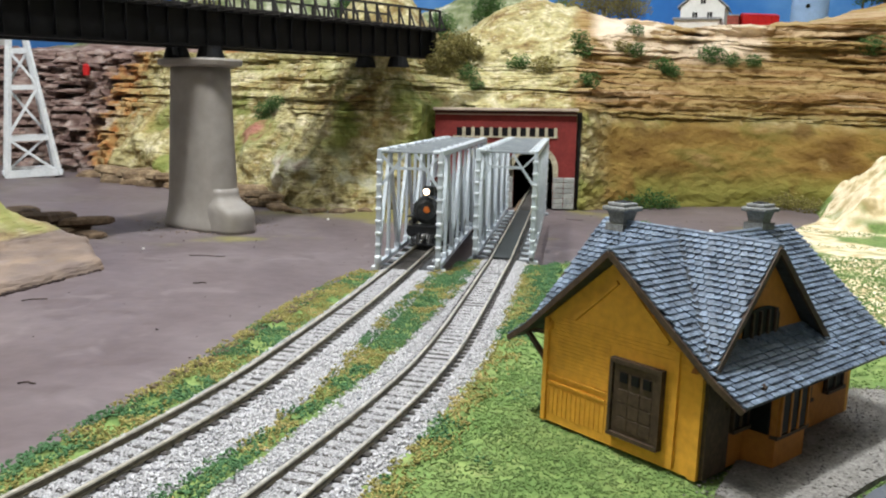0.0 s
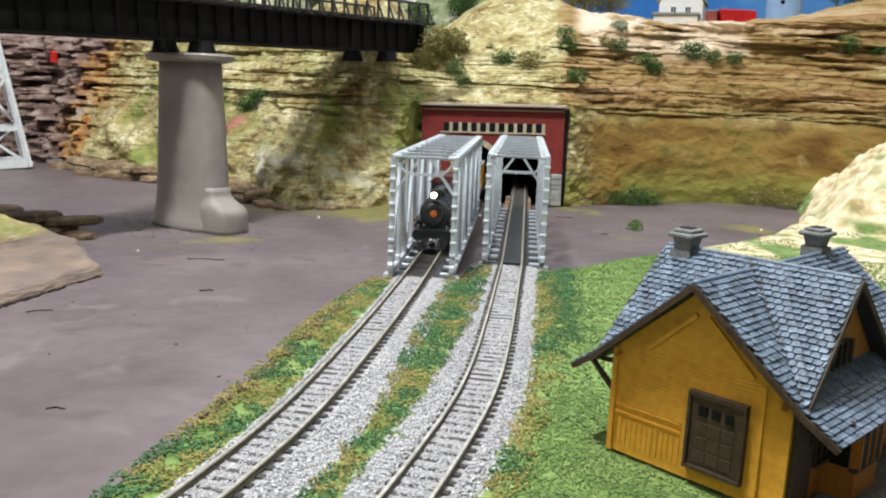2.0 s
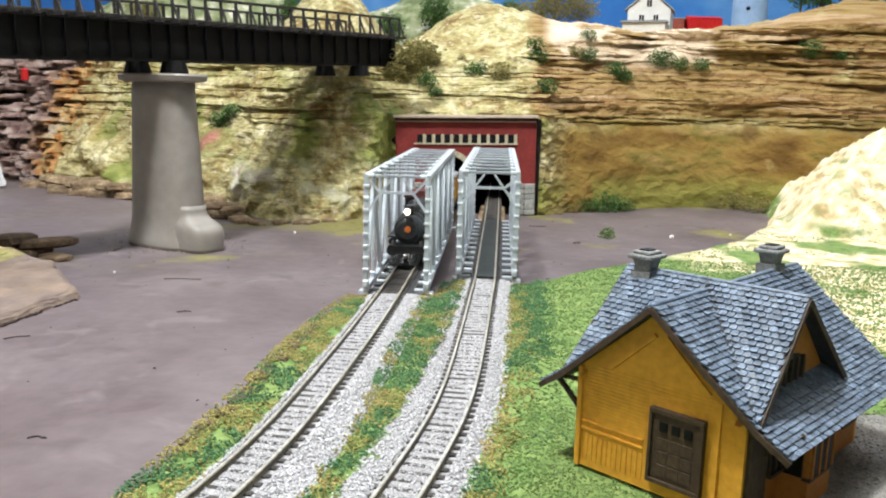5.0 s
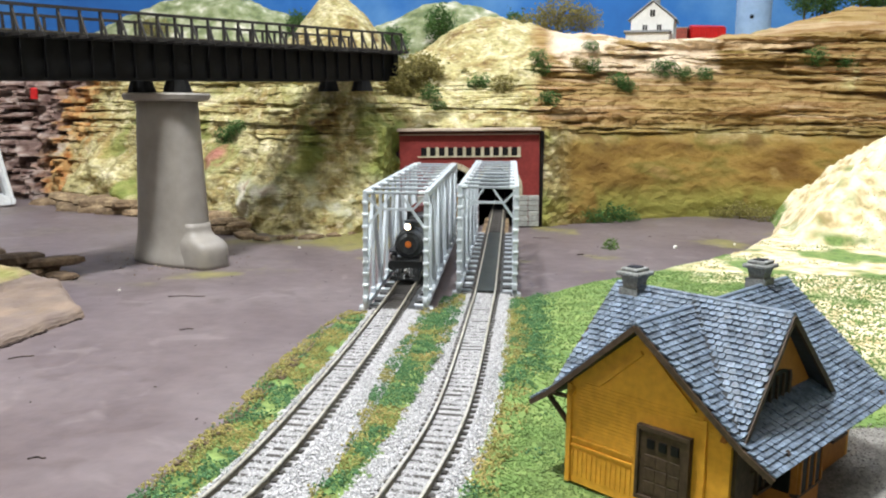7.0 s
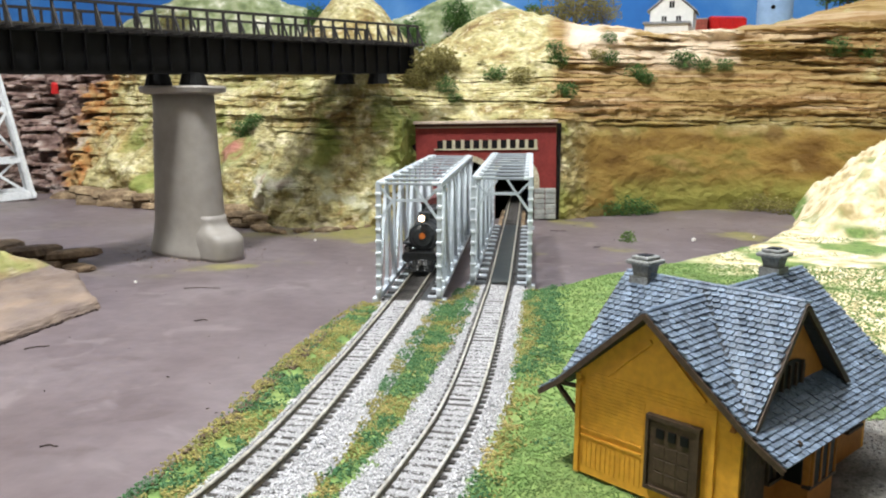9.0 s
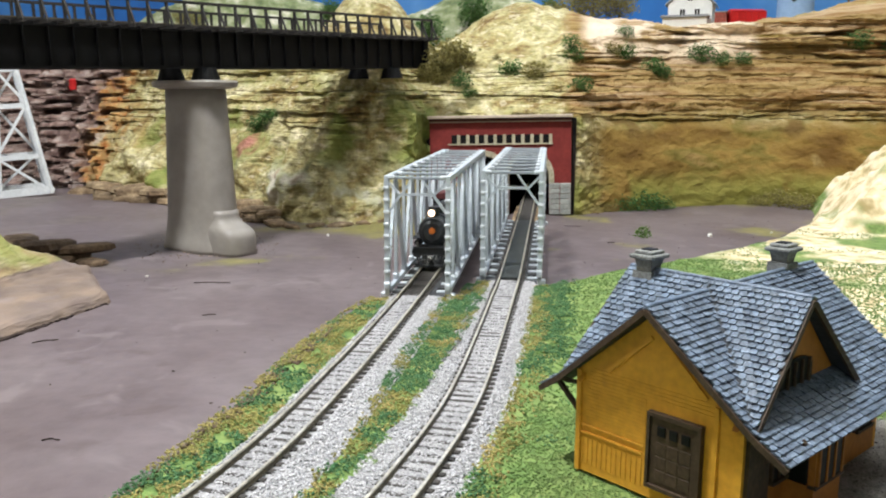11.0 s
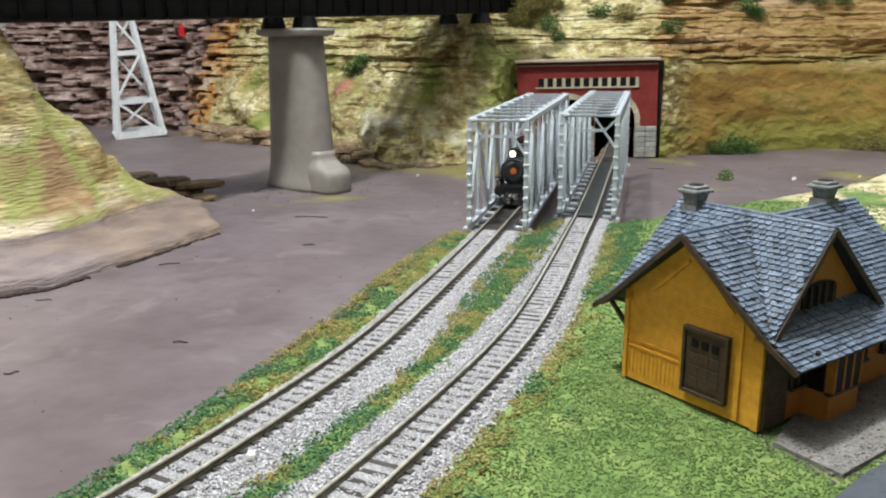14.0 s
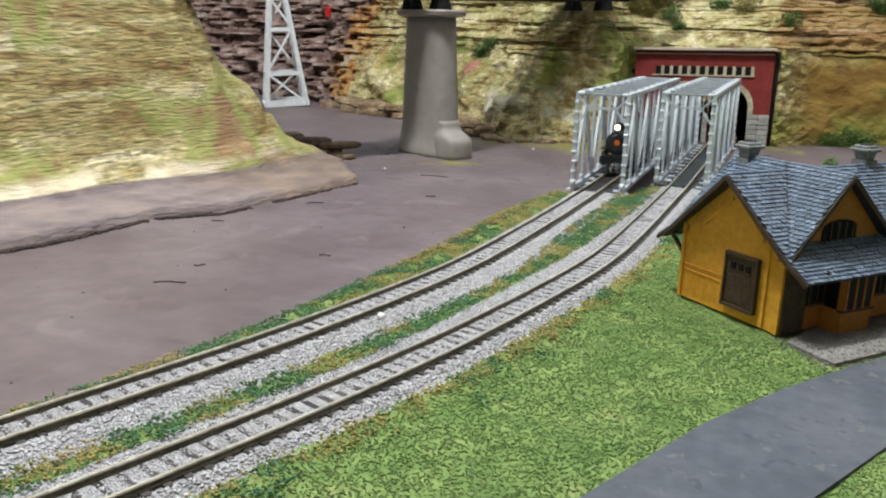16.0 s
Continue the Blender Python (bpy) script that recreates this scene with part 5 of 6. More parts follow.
def roof_plane(p0, along, up, keepf, near, rake=(0.0, 0.0)):
    p0, along, up = Vector(p0), Vector(along), Vector(up)
    nrm = along.cross(up).normalized()
    if nrm.z < 0:
        nrm = -nrm
    bm = bmesh.new()
    an = along.normalized()
    q = [p0 + an * rake[0], p0 + along, p0 + along + up, p0 + up + an * rake[1]]
    lo, hi = [bm.verts.new(a - nrm * ROOF_T) for a in q], [bm.verts.new(a) for a in q]
    bm.faces.new(lo), bm.faces.new(hi)
    for i in range(4):
        bm.faces.new((lo[i], lo[(i + 1) % 4], hi[(i + 1) % 4], hi[i]))
    bmesh.ops.recalc_face_normals(bm, faces=bm.faces)
    part("roof_board", bm, M_ROOFDARK, sta)
    la, lu = along.length, up.length
    a, u = along.normalized(), up.normalized()
    rows = max(1, round(lu / 0.00235))
    hgt = lu / rows
    cols = round(la / 0.0030)
    wid = la / cols
    for r in range(rows):
        for c in range(-1, cols + 1):
            x = (c + 0.5 * (r % 2)) * wid + rng.normal(0, 0.0001)
            x0, x1 = max(x, rake[0] + (rake[1] - rake[0]) * (r + 0.5) / rows), min(x + wid * 0.91, la)
            if x1 - x0 < 0.0008:
                continue
            mid = p0 + a * ((x0 + x1) / 2) + u * ((r + 0.5) * hgt)
            if keepf(mid):
                SHING.append((p0 + a * x0 + u * (r * hgt - 0.0002), a * (x1 - x0), u * hgt * 1.12, nrm, near(mid)))


def cross_plane(poly, keepf, near, s, fv):
    """One slope of the cross gable: its board and shingles, cut to the valley and to the rake."""
    pts = [Vector(p) for p in poly]
    nrm = Vector((0, -(0.034 - fv) / abs(0.034 - fv) * 0.697, 0.717))
    bm = bmesh.new()
    lo, hi = [bm.verts.new(a - nrm * ROOF_T) for a in pts], [bm.verts.new(a) for a in pts]
    bm.faces.new(lo), bm.faces.new(hi)
    for i in range(5):
        bm.faces.new((lo[i], lo[(i + 1) % 5], hi[(i + 1) % 5], hi[i]))
    bmesh.ops.recalc_face_normals(bm, faces=bm.faces)
    part("roof_board", bm, M_ROOFDARK, sta)
    up = Vector((0, 0.034 - fv, cz - 0.0375))
    rows = 22
    wid = 0.0030
    for r in range(rows):
        f = (r + 0.5) / rows
        edge = 0.0392 - 0.0024 * f
        for c in range(-1, 15):
            x0 = max(0.0, (c + 0.5 * (r % 2)) * wid)
            x1 = min(edge, (c + 0.5 * (r % 2) + 0.91) * wid)
            if x1 - x0 < 0.0008:
                continue
            mid = Vector((s * (x0 + x1) / 2, fv, 0.0375)) + up * f
            if keepf(mid):
                a, b = (x0, x1) if s > 0 else (-x1, -x0)
                SHING.append((Vector((a, fv, 0.0375)) + up * (r / rows), Vector((b - a, 0, 0)), up / rows * 1.12, nrm, near(mid)))


cz = 0.0745
cslope = (cz - 0.0375) / 0.038
mslope = (AP[1] - KN[1]) / KN[0]


def main_z(u):
    u = abs(u)
    return AP[1] - mslope * u if u < KN[0] else KN[1] - (u - KN[0]) * (KN[1] - EV[1]) / (EV[0] - KN[0])


def cross_z(v):
    return cz - cslope * abs(v - 0.034)


for s in (-1, 1):
    vis = (lambda m: True) if s > 0 else (lambda m: m.x > -0.06)
    on_main = lambda m: main_z(m.x) > cross_z(m.y) - 0.0006 or abs(m.x) > 0.0325
    nearf = (lambda m: m.y < 0.05) if s > 0 else (lambda m: False)
    roof_plane((s * KN[0], V0, KN[1]), (0, V1 - V0, 0), (-s * KN[0], 0, AP[1] - KN[1]), on_main, nearf, (0.0036, 0.0))
    roof_plane((s * EV[0], V0, EV[1]), (0, V1 - V0, 0), (-s * (EV[0] - KN[0]), 0, KN[1] - EV[1]), lambda m: True, nearf, (0.0050, 0.0036))
    on_cross = lambda m: cross_z(m.y) > main_z(m.x) - 0.0006
    for fv in (-0.004, 0.072):
        k = 1 if fv < 0 else -1
        poly = [(s * 0.0392, fv, 0.0375), (s * 0.0380, fv, 0.0375), (0, 0.034 - k * 0.0034, 0.0712), (0, 0.034, cz), (s * 0.0368, 0.034, cz)]
        cross_plane(poly, on_cross, (lambda m: True) if s > 0 and k > 0 else (lambda m: False), s, fv)
    part("bargeboard", beambm((s * EV[0], V0 + 0.0046, EV[1] - 0.0010), (s * KN[0], V0 + 0.0032, KN[1] - 0.0010), 0.0010, 0.0020), M_BROWN, sta)
    part("bargeboard", beambm((s * KN[0], V0 + 0.0032, KN[1] - 0.0010), (0, V0 - 0.0004, AP[1] - 0.0010), 0.0010, 0.0020), M_BROWN, sta)
    for t in (-1, 1):
        part("bargeboard", beambm((s * 0.0393, 0.034 + t * 0.038, 0.0365), (s * 0.0369, 0.034, cz - 0.0010), 0.0010, 0.0022), M_BROWN, sta)
        part("valley", beambm((s * 0.0385, 0.034 + t * 0.0375, 0.0385), (s * 0.0, 0.034 + t * 0.002, 0.0728), 0.0030, 0.0016), M_ROOFDARK, sta)
part("ridge_cap", boxbm((0, (V0 + V1) / 2, AP[1] + 0.0005), (0.0022, V1 - V0, 0.0014), bev=0.0004), M_SHINGLES, sta)
part("ridge_cap", boxbm((0, 0.034, cz + 0.0005), (0.0736, 0.0022, 0.0014), bev=0.0004), M_SHINGLES, sta)


def shingle_geo(p, a, u, n):
    t = 0.00055 * n
    lift = (0.00060 + 0.0006 * ((p.x * 7919 + p.y * 104729) % 1.0)) * n
    k = a * 0.12
    q = [p + lift + k * 0 + u * 0.10, p + lift + k, p + a + lift - k, p + a + lift + u * 0.10, p + a + u + n * 0.0001, p + u + n * 0.0001]
    return [*q, *[x + t for x in q]], [(6, 7, 8, 9, 10, 11), (0, 1, 7, 6), (1, 2, 8, 7), (2, 3, 9, 8), (3, 4, 10, 9), (5, 0, 6, 11)]


near_s = [q for q in SHING if q[4]]
near_s.sort(key=lambda q: q[0].y - 0.4 * q[0].x)
own, rest = near_s[:290], [q for q in SHING if not q[4]] + near_s[290:]
verts, faces = [], []
for p, a, u, n, _ in rest:
    v, f = shingle_geo(p, a, u, n)
    faces += [tuple(i + len(verts) for i in g) for g in f]
    verts += v
tagged(raw("shingles", verts, faces, M_SHINGLES, sta), "grey-blue slate shingles", kind="stuff")
shing_rest = own
for x, v, h in ((-0.0285, 0.034, 0.0830), (-0.003, 0.0920, 0.0825)):
    ch = part("chimney", loft([([(x + i * w, v + j * w) for i, j in ((-1, -1), (1, -1), (1, 1), (-1, 1))], z) for w, z in ((0.0036, 0.055), (0.0033, h - 0.0075), (0.0041, h - 0.0040))]), M_CHIM, sta, "grey stone chimney")
    part("chimney_cap", boxbm((x, v, h - 0.0031), (0.0112, 0.0118, 0.0018), bev=0.0005), M_CHIM, ch)
    part("chimney_top", boxbm((x, v, h - 0.0015), (0.0082, 0.0088, 0.0015), bev=0.0004), M_CHIM, ch)
    part("flue", boxbm((x, v, h - 0.0007), (0.0046, 0.0050, 0.0008)), M_PANE, ch)
    part("flashing", boxbm((x, v, 0.0700 if x < -0.01 else 0.0700), (0.0086, 0.0092, 0.008)), M_CHIM, ch)
for p, a, u, n, _ in shing_rest:
    v, f = shingle_geo(p, a, u, n)
    raw("shingle", v, f, M_SHINGLE, sta)

# ---- train on the western track ----
HY = 0.030   # headlight's place along the track


def wheel(x, y, r, parent, spokes=0):
    w = part("wheel", cyl(cylbm((x - 0.0012, y, RAIL_Z + r), (x + 0.0012, y, RAIL_Z + r), r, n=24), (x - 0.0017, y, RAIL_Z + r), (x + 0.0017, y, RAIL_Z + r), r * 0.35, n=12), M_STEEL, parent)
    return w


loco = empty("steam_locomotive", pose(float(np.interp(HY, LINES["L"][1], LINES["L"][0])), HY, 0))
tagged(loco, "black model steam locomotive with a lit headlight", "steam locomotive")
BZ = 0.0345
part("boiler", cyl(cylbm((0, 0.006, BZ), (0, 0.075, BZ), 0.0122, n=32), (0, 0.075, BZ + 0.001), (0, 0.122, BZ + 0.0015), 0.0132, n=32), M_LOCO, loco, smooth=False)
part("smokebox_front", cyl(cylbm((0, 0.0035, BZ), (0, 0.0065, BZ), 0.0112, 0.0122, 32), (0, 0.0018, BZ), (0, 0.0036, BZ), 0.0075, 0.0100, 24), M_LOCOGREY, loco)
for y in (0.022, 0.040, 0.058, 0.075, 0.095):
    part("boiler_band", cylbm((0, y, BZ), (0, y + 0.0012, BZ), 0.0127 if y < 0.07 else 0.0137, n=32), M_LOCO, loco)
hl = part("headlight", cylbm((0, -0.002, BZ + 0.0165), (0, 0.0050, BZ + 0.0165), 0.0030, n=18), M_LOCO, loco)
part("lens", cylbm((0, -0.0028, BZ + 0.0165), (0, -0.0018, BZ + 0.0165), 0.0025, n=18), M_LAMP, hl, "lit warm white headlight lens")
part("number_plate", cylbm((0, 0.0006, BZ + 0.001), (0, 0.0020, BZ + 0.001), 0.0027, n=16), M_ORANGE, loco, "orange round front plate")
part("smokestack", cyl(cylbm((0, 0.016, BZ + 0.010), (0, 0.016, BZ + 0.0185), 0.0038, 0.0042, 18), (0, 0.016, BZ + 0.0180), (0, 0.016, BZ + 0.0195), 0.0050, n=18), M_LOCO, loco)
for y, r, h in ((0.038, 0.0062, 0.0165), (0.062, 0.0066, 0.0172)):
    part("dome", cyl(cylbm((0, y, BZ + 0.009), (0, y, BZ + h - 0.001), r, r * 0.95, 20), (0, y, BZ + h - 0.001), (0, y, BZ + h + 0.001), r * 0.93, r * 0.6, 20), M_LOCO, loco)
for y in (0.050, 0.074, 0.079):
    part("valve", cylbm((0.002, y, BZ + 0.010), (0.002, y, BZ + 0.0165), 0.0010, n=8), M_STEEL, loco)
part("bell", cyl(cylbm((0, 0.027, BZ + 0.0120), (0, 0.027, BZ + 0.0155), 0.0020, 0.0010, 12), (0, 0.027, BZ + 0.0100), (0, 0.027, BZ + 0.0125), 0.0008, n=8), M_STEEL, loco)
bm = boxbm((0, 0.1375, 0.0365), (0.0330, 0.0300, 0.0270), bev=0.0006)
cab = part("cab", bm, M_LOCO, loco)
part("cab_roof", prism(bmesh.new(), [(-0.0178, 0.0495), (-0.012, 0.0535), (0, 0.0550), (0.012, 0.0535), (0.0178, 0.0495), (0.0178, 0.0485), (-0.0178, 0.0485)], 0.1210, 0.1560), M_ROOFRED, cab, "dull red arched cab roof")
for s in (-1, 1):
    part("cab_window", boxbm((s * 0.0166, 0.1375, 0.0430), (0.0006, 0.0170, 0.0075)), M_PANE, cab)
    part("running_board", boxbm((s * 0.0140, 0.064, BZ - 0.0060), (0.0062, 0.118, 0.0009)), M_LOCO, loco)
    part("cylinder", cyl(cylbm((s * 0.0145, 0.014, 0.0150), (s * 0.0145, 0.031, 0.0150), 0.0048, n=18), (s * 0.0145, 0.015, 0.0225), (s * 0.0145, 0.030, 0.0225), 0.0030, n=14), M_LOCO, loco)
    part("air_tank", cylbm((s * 0.0150, 0.045, 0.0245), (s * 0.0150, 0.080, 0.0245), 0.0030, n=14), M_LOCO, loco)
    part("main_rod", boxbm((s * 0.0152, 0.055, 0.0140), (0.0010, 0.048, 0.0018)), M_STEEL, loco)
    part("side_rod", boxbm((s * 0.0142, 0.075, 0.0125), (0.0010, 0.058, 0.0018)), M_STEEL, loco)
    part("handrail", cylbm((s * 0.0129, 0.006, BZ + 0.0040), (s * 0.0129, 0.118, BZ + 0.0040), 0.0004, n=6), M_STEEL, loco)
    for y in (0.048, 0.066, 0.084, 0.102):
        wheel(s * 0.0080, y, 0.0086, loco)
    wheel(s * 0.0078, 0.008, 0.0048, loco)
    for y in (0.122, 0.138):
        wheel(s * 0.0078, y, 0.0056, loco)
part("frame", boxbm((0, 0.074, 0.0170), (0.0120, 0.150, 0.0120)), M_LOCO, loco)
part("firebox", boxbm((0, 0.108, 0.0260), (0.0260, 0.034, 0.0180), bev=0.001), M_LOCO, loco)
part("pilot_beam", boxbm((0, -0.0030, 0.0190), (0.0300, 0.0040, 0.0065), bev=0.0005), M_LOCO, loco)
bm = bmesh.new()
for k in range(-5, 6):
    beam(bm, (k * 0.0024, -0.0045, 0.0165), (k * 0.0019, -0.0120 + abs(k) * 0.0010, 0.0080), 0.0009, 0.0009)
box(bm, (0, -0.0085, 0.0078), (0.0210, 0.0060, 0.0012))
part("pilot", bm, M_LOCO, loco)
part("front_deck", boxbm((0, 0.0005, 0.0222), (0.0290, 0.0130, 0.0010)), M_LOCO, loco)
part("coupler", boxbm((0, -0.0115, 0.0150), (0.0030, 0.0080, 0.0030), bev=0.0005), M_STEEL, loco)
for s in (-1, 1):
    part("marker_lamp", cylbm((s * 0.0118, -0.003, 0.0225), (s * 0.0118, -0.003, 0.0265), 0.0012, n=8), M_STEEL, loco)

TY = HY + 0.164
ten = empty("tender", pose(float(np.interp(TY, LINES["L"][1], LINES["L"][0])), TY, 0))
tagged(ten, "long black coal tender coupled behind the locomotive", "tender")
part("tank", boxbm((0, 0.058, 0.0300), (0.0320, 0.1120, 0.0300), bev=0.0008), M_LOCO, ten)
part("coal", boxbm((0, 0.040, 0.0465), (0.0260, 0.0640, 0.0060), bev=0.0020), M_COAL, ten, "heap of black coal")
part("hatch", boxbm((0, 0.096, 0.0460), (0.0120, 0.0120, 0.0026), bev=0.0005), M_ROOFRED, ten)
part("rear_deck", boxbm((0, 0.094, 0.0452), (0.0310, 0.0380, 0.0006)), M_ROOFRED, ten, "dull red tender deck")
part("underframe", boxbm((0, 0.058, 0.0145), (0.0200, 0.1080, 0.0030)), M_LOCO, ten)
for y in (0.016, 0.030, 0.086, 0.100):
    for s in (-1, 1):
        wheel(s * 0.0078, y, 0.0056, ten)
for y in (0.023, 0.093):
    for s in (-1, 1):
        part("truck_frame", boxbm((s * 0.0128, y, 0.0118), (0.0016, 0.0240, 0.0060), bev=0.0006), M_LOCO, ten)

CY = TY + 0.121
car = empty("boxcar", pose(float(np.interp(CY + 0.07, LINES["L"][1], LINES["L"][0])), CY, 0))
tagged(car, "yellow model boxcar coupled behind the tender", "boxcar")
part("body", boxbm((0, 0.072, 0.0330), (0.0320, 0.1380, 0.0320), bev=0.0005), M_YELLOW, car)
part("roof", prism(bmesh.new(), [(-0.0168, 0.0488), (0, 0.0520), (0.0168, 0.0488), (0.0168, 0.0480), (-0.0168, 0.0480)], 0.002, 0.142), M_FARMROOF, car, "pale grey ribbed roof")
part("roof_walk", boxbm((0, 0.072, 0.0528), (0.0060, 0.1400, 0.0012)), M_BLACK, car)
for s in (-1, 1):
    dr = part("door", boxbm((s * 0.0163, 0.072, 0.0330), (0.0012, 0.0280, 0.0290)), M_YELLOW, car)
    part("door_track", boxbm((s * 0.0166, 0.080, 0.0475), (0.0014, 0.0500, 0.0010)), M_BLACK, dr)
    for k in range(12):
        if abs(k - 5.5) > 1:
            part("rib", boxbm((s * 0.0162, 0.008 + k * 0.0116, 0.0330), (0.0010, 0.0012, 0.0310)), M_YELLOW, car)
    for y in (0.016, 0.028, 0.116, 0.128):
        wheel(s * 0.0078, y, 0.0050, car)
part("underframe", boxbm((0, 0.072, 0.0150), (0.0220, 0.1360, 0.0040)), M_BLACK, car)
for r in range(6):
    part("ladder_rung", boxbm((0.009, 0.0024, 0.020 + r * 0.0045), (0.0070, 0.0008, 0.0006)), M_BLACK, car)
part("hand_brake", cylbm((-0.008, 0.0020, 0.0400), (-0.008, 0.0030, 0.0400), 0.0030, n=14), M_BLACK, car)

# ---- bushes, rocks, scraps ----
rng = np.random.default_rng(23)


def bush(x, y, z, rx, ry, rz, material=None, n=260, leaf=0.0026, label="small dark green foam bush growing on the cliff", name="bush"):
    d = rng.normal(size=(n, 3))
    d /= np.linalg.norm(d, axis=1)[:, None]
    rad = rng.random(n)[:, None] ** 0.4
    lum = 1 + 0.35 * np.array([fract(a * 2.1 + x * 40, b * 2.1, c * 2.1, 2) for a, b, c in d])[:, None]
    p = d * rad * lum * np.array([rx, ry, rz]) + np.array([x, y, z + rz * 0.45])
    p[:, 2] = np.maximum(p[:, 2], z - rz * 0.5)
    ob = crumbs(name, p, rng.uniform(0.5, 1.3, n) * leaf, material or M_BUSH, rng, 0.5)
    return tagged(ob, label, "bush", "bushes on the cliff")


def cliff_hit(x, z):
    """Where a level line running north at (x, z) meets the cliff."""
    fl = cv[:, :NV]
    k = np.argmin(np.abs(fl[..., 0] - x) * 1.0 + np.abs(fl[..., 2] - z) * 1.2 + 0.05 * fl[..., 1], axis=None)
    return fl.reshape(-1, 3)[k]


for x, z, r, dry in ((0.055, 0.225, 0.013, 0), (0.060, 0.205, 0.014, 0), (-0.033, 0.183, 0.016, 0), (0.005, 0.180, 0.017, 1), (-0.105, 0.165, 0.015, 0), (-0.090, 0.150, 0.010, 0), (-0.140, 0.170, 0.014, 1), (0.070, 0.160, 0.015, 0),
                     (0.185, 0.190, 0.016, 0), (0.200, 0.182, 0.014, 0), (0.262, 0.212, 0.018, 0), (0.295, 0.205, 0.013, 0), (0.330, 0.205, 0.013, 0), (0.120, 0.215, 0.013, 1), (0.142, 0.212, 0.014, 0), (0.52, 0.235, 0.018, 0), (0.57, 0.225, 0.016, 0),
                     (-0.125, 0.195, 0.032, 1), (-0.150, 0.180, 0.028, 1), (-0.105, 0.205, 0.016, 1), (-0.118, 0.215, 0.018, 1), (-0.38, 0.115, 0.014, 0), (-0.40, 0.10, 0.016, 0), (-0.055, 0.232, 0.006, 1), (0.14, 0.245, 0.012, 0)):
    c = cliff_hit(x, z)
    bush(c[0], c[1] - r * 0.3, c[2], r * 1.25, r * 0.8, r * 0.9, M_BUSH_DRY if dry else M_BUSH, 420, r * 0.11, "dry olive foam bush growing on the cliff" if dry else "small dark green foam bush growing on the cliff")
for x, y, r, dry in ((0.135, 0.585, 0.020, 0), (0.165, 0.600, 0.026, 0), (0.195, 0.610, 0.018, 0), (0.110, 0.572, 0.013, 1), (0.38, 0.675, 0.024, 1), (0.41, 0.645, 0.020, 1), (0.35, 0.685, 0.014, 1)):
    bush(x, y, RIVER + 0.002, r * 1.3, r * 0.8, r * 0.75, M_BUSH_DRY if dry else M_BUSH, 420, r * 0.09, "tangled olive brush at the foot of the cliff" if dry else "leafy green bush at the foot of the cliff")
for x, y, z, r in ((-0.126, 0.492, 0.194, 0.017), (-0.110, 0.504, 0.203, 0.016), (-0.138, 0.484, 0.178, 0.012), (-0.096, 0.520, 0.200, 0.014), (-0.118, 0.510, 0.178, 0.014)):
    bush(x, y, z, r * 1.2, r * 0.8, r, M_BUSH_DRY, 420, r * 0.11, "dry olive foam bush hiding the girder bridge's end")
bush(0.1416, 0.3475, RIVER, 0.011, 0.009, 0.009, M_TURF, 120, 0.0020, "tiny bright green weed on the river board", "weed")

ROCKS = [(-0.40, 0.462, 0.030), (-0.365, 0.43, 0.024), (-0.44, 0.485, 0.028), (-0.50, 0.535, 0.030), (-0.545, 0.565, 0.026), (-0.59, 0.585, 0.030), (-0.63, 0.60, 0.034), (-0.67, 0.62, 0.028), (-0.71, 0.655, 0.032), (-0.75, 0.69, 0.03),
         (-0.345, 0.400, 0.022), (-0.318, 0.375, 0.017), (-0.292, 0.355, 0.012), (-0.265, 0.370, 0.012), (-0.235, 0.375, 0.013), (-0.215, 0.400, 0.012), (-0.195, 0.430, 0.012), (-0.175, 0.470, 0.011), (-0.445, 0.118, 0.022), (-0.478, 0.110, 0.028), (-0.412, 0.098, 0.014), (-0.520, 0.130, 0.028), (-0.47, 0.145, 0.016)]
for i, (x, y, r) in enumerate(ROCKS):
    for lay in range(2 if r > 0.02 else 1):
        wob = rng.uniform(0.7, 1.25, 9)
        rings = []
        for hz, sc in ((-0.20, 0.86), (-0.10, 1.0), (0.10, 0.95), (0.21, 0.74)):
            rings.append(([(math.cos(q * 0.698) * wob[q] * sc * rng.uniform(0.93, 1.06) * r * 1.25, math.sin(q * 0.698) * wob[q] * sc * rng.uniform(0.93, 1.06) * r * 0.8) for q in range(9)], hz * r))
        bm = loft(rings)
        ob = part("rock", bm, M_STONESHADE if y < 0.2 else M_STONE)
        ob.matrix_world = pose(x + 0.008 * lay, y + 0.006 * lay, RIVER + r * 0.16 + lay * r * 0.32, rng.uniform(-5, 5), rng.uniform(-5, 5), rng.uniform(0, 180))
        tagged(ob, "flat broken brown stone on the river shelf, darkened for shade" if y < 0.2 else "flat broken brown stone at the water's edge", "rock", "rocks at the foot of the cliff")

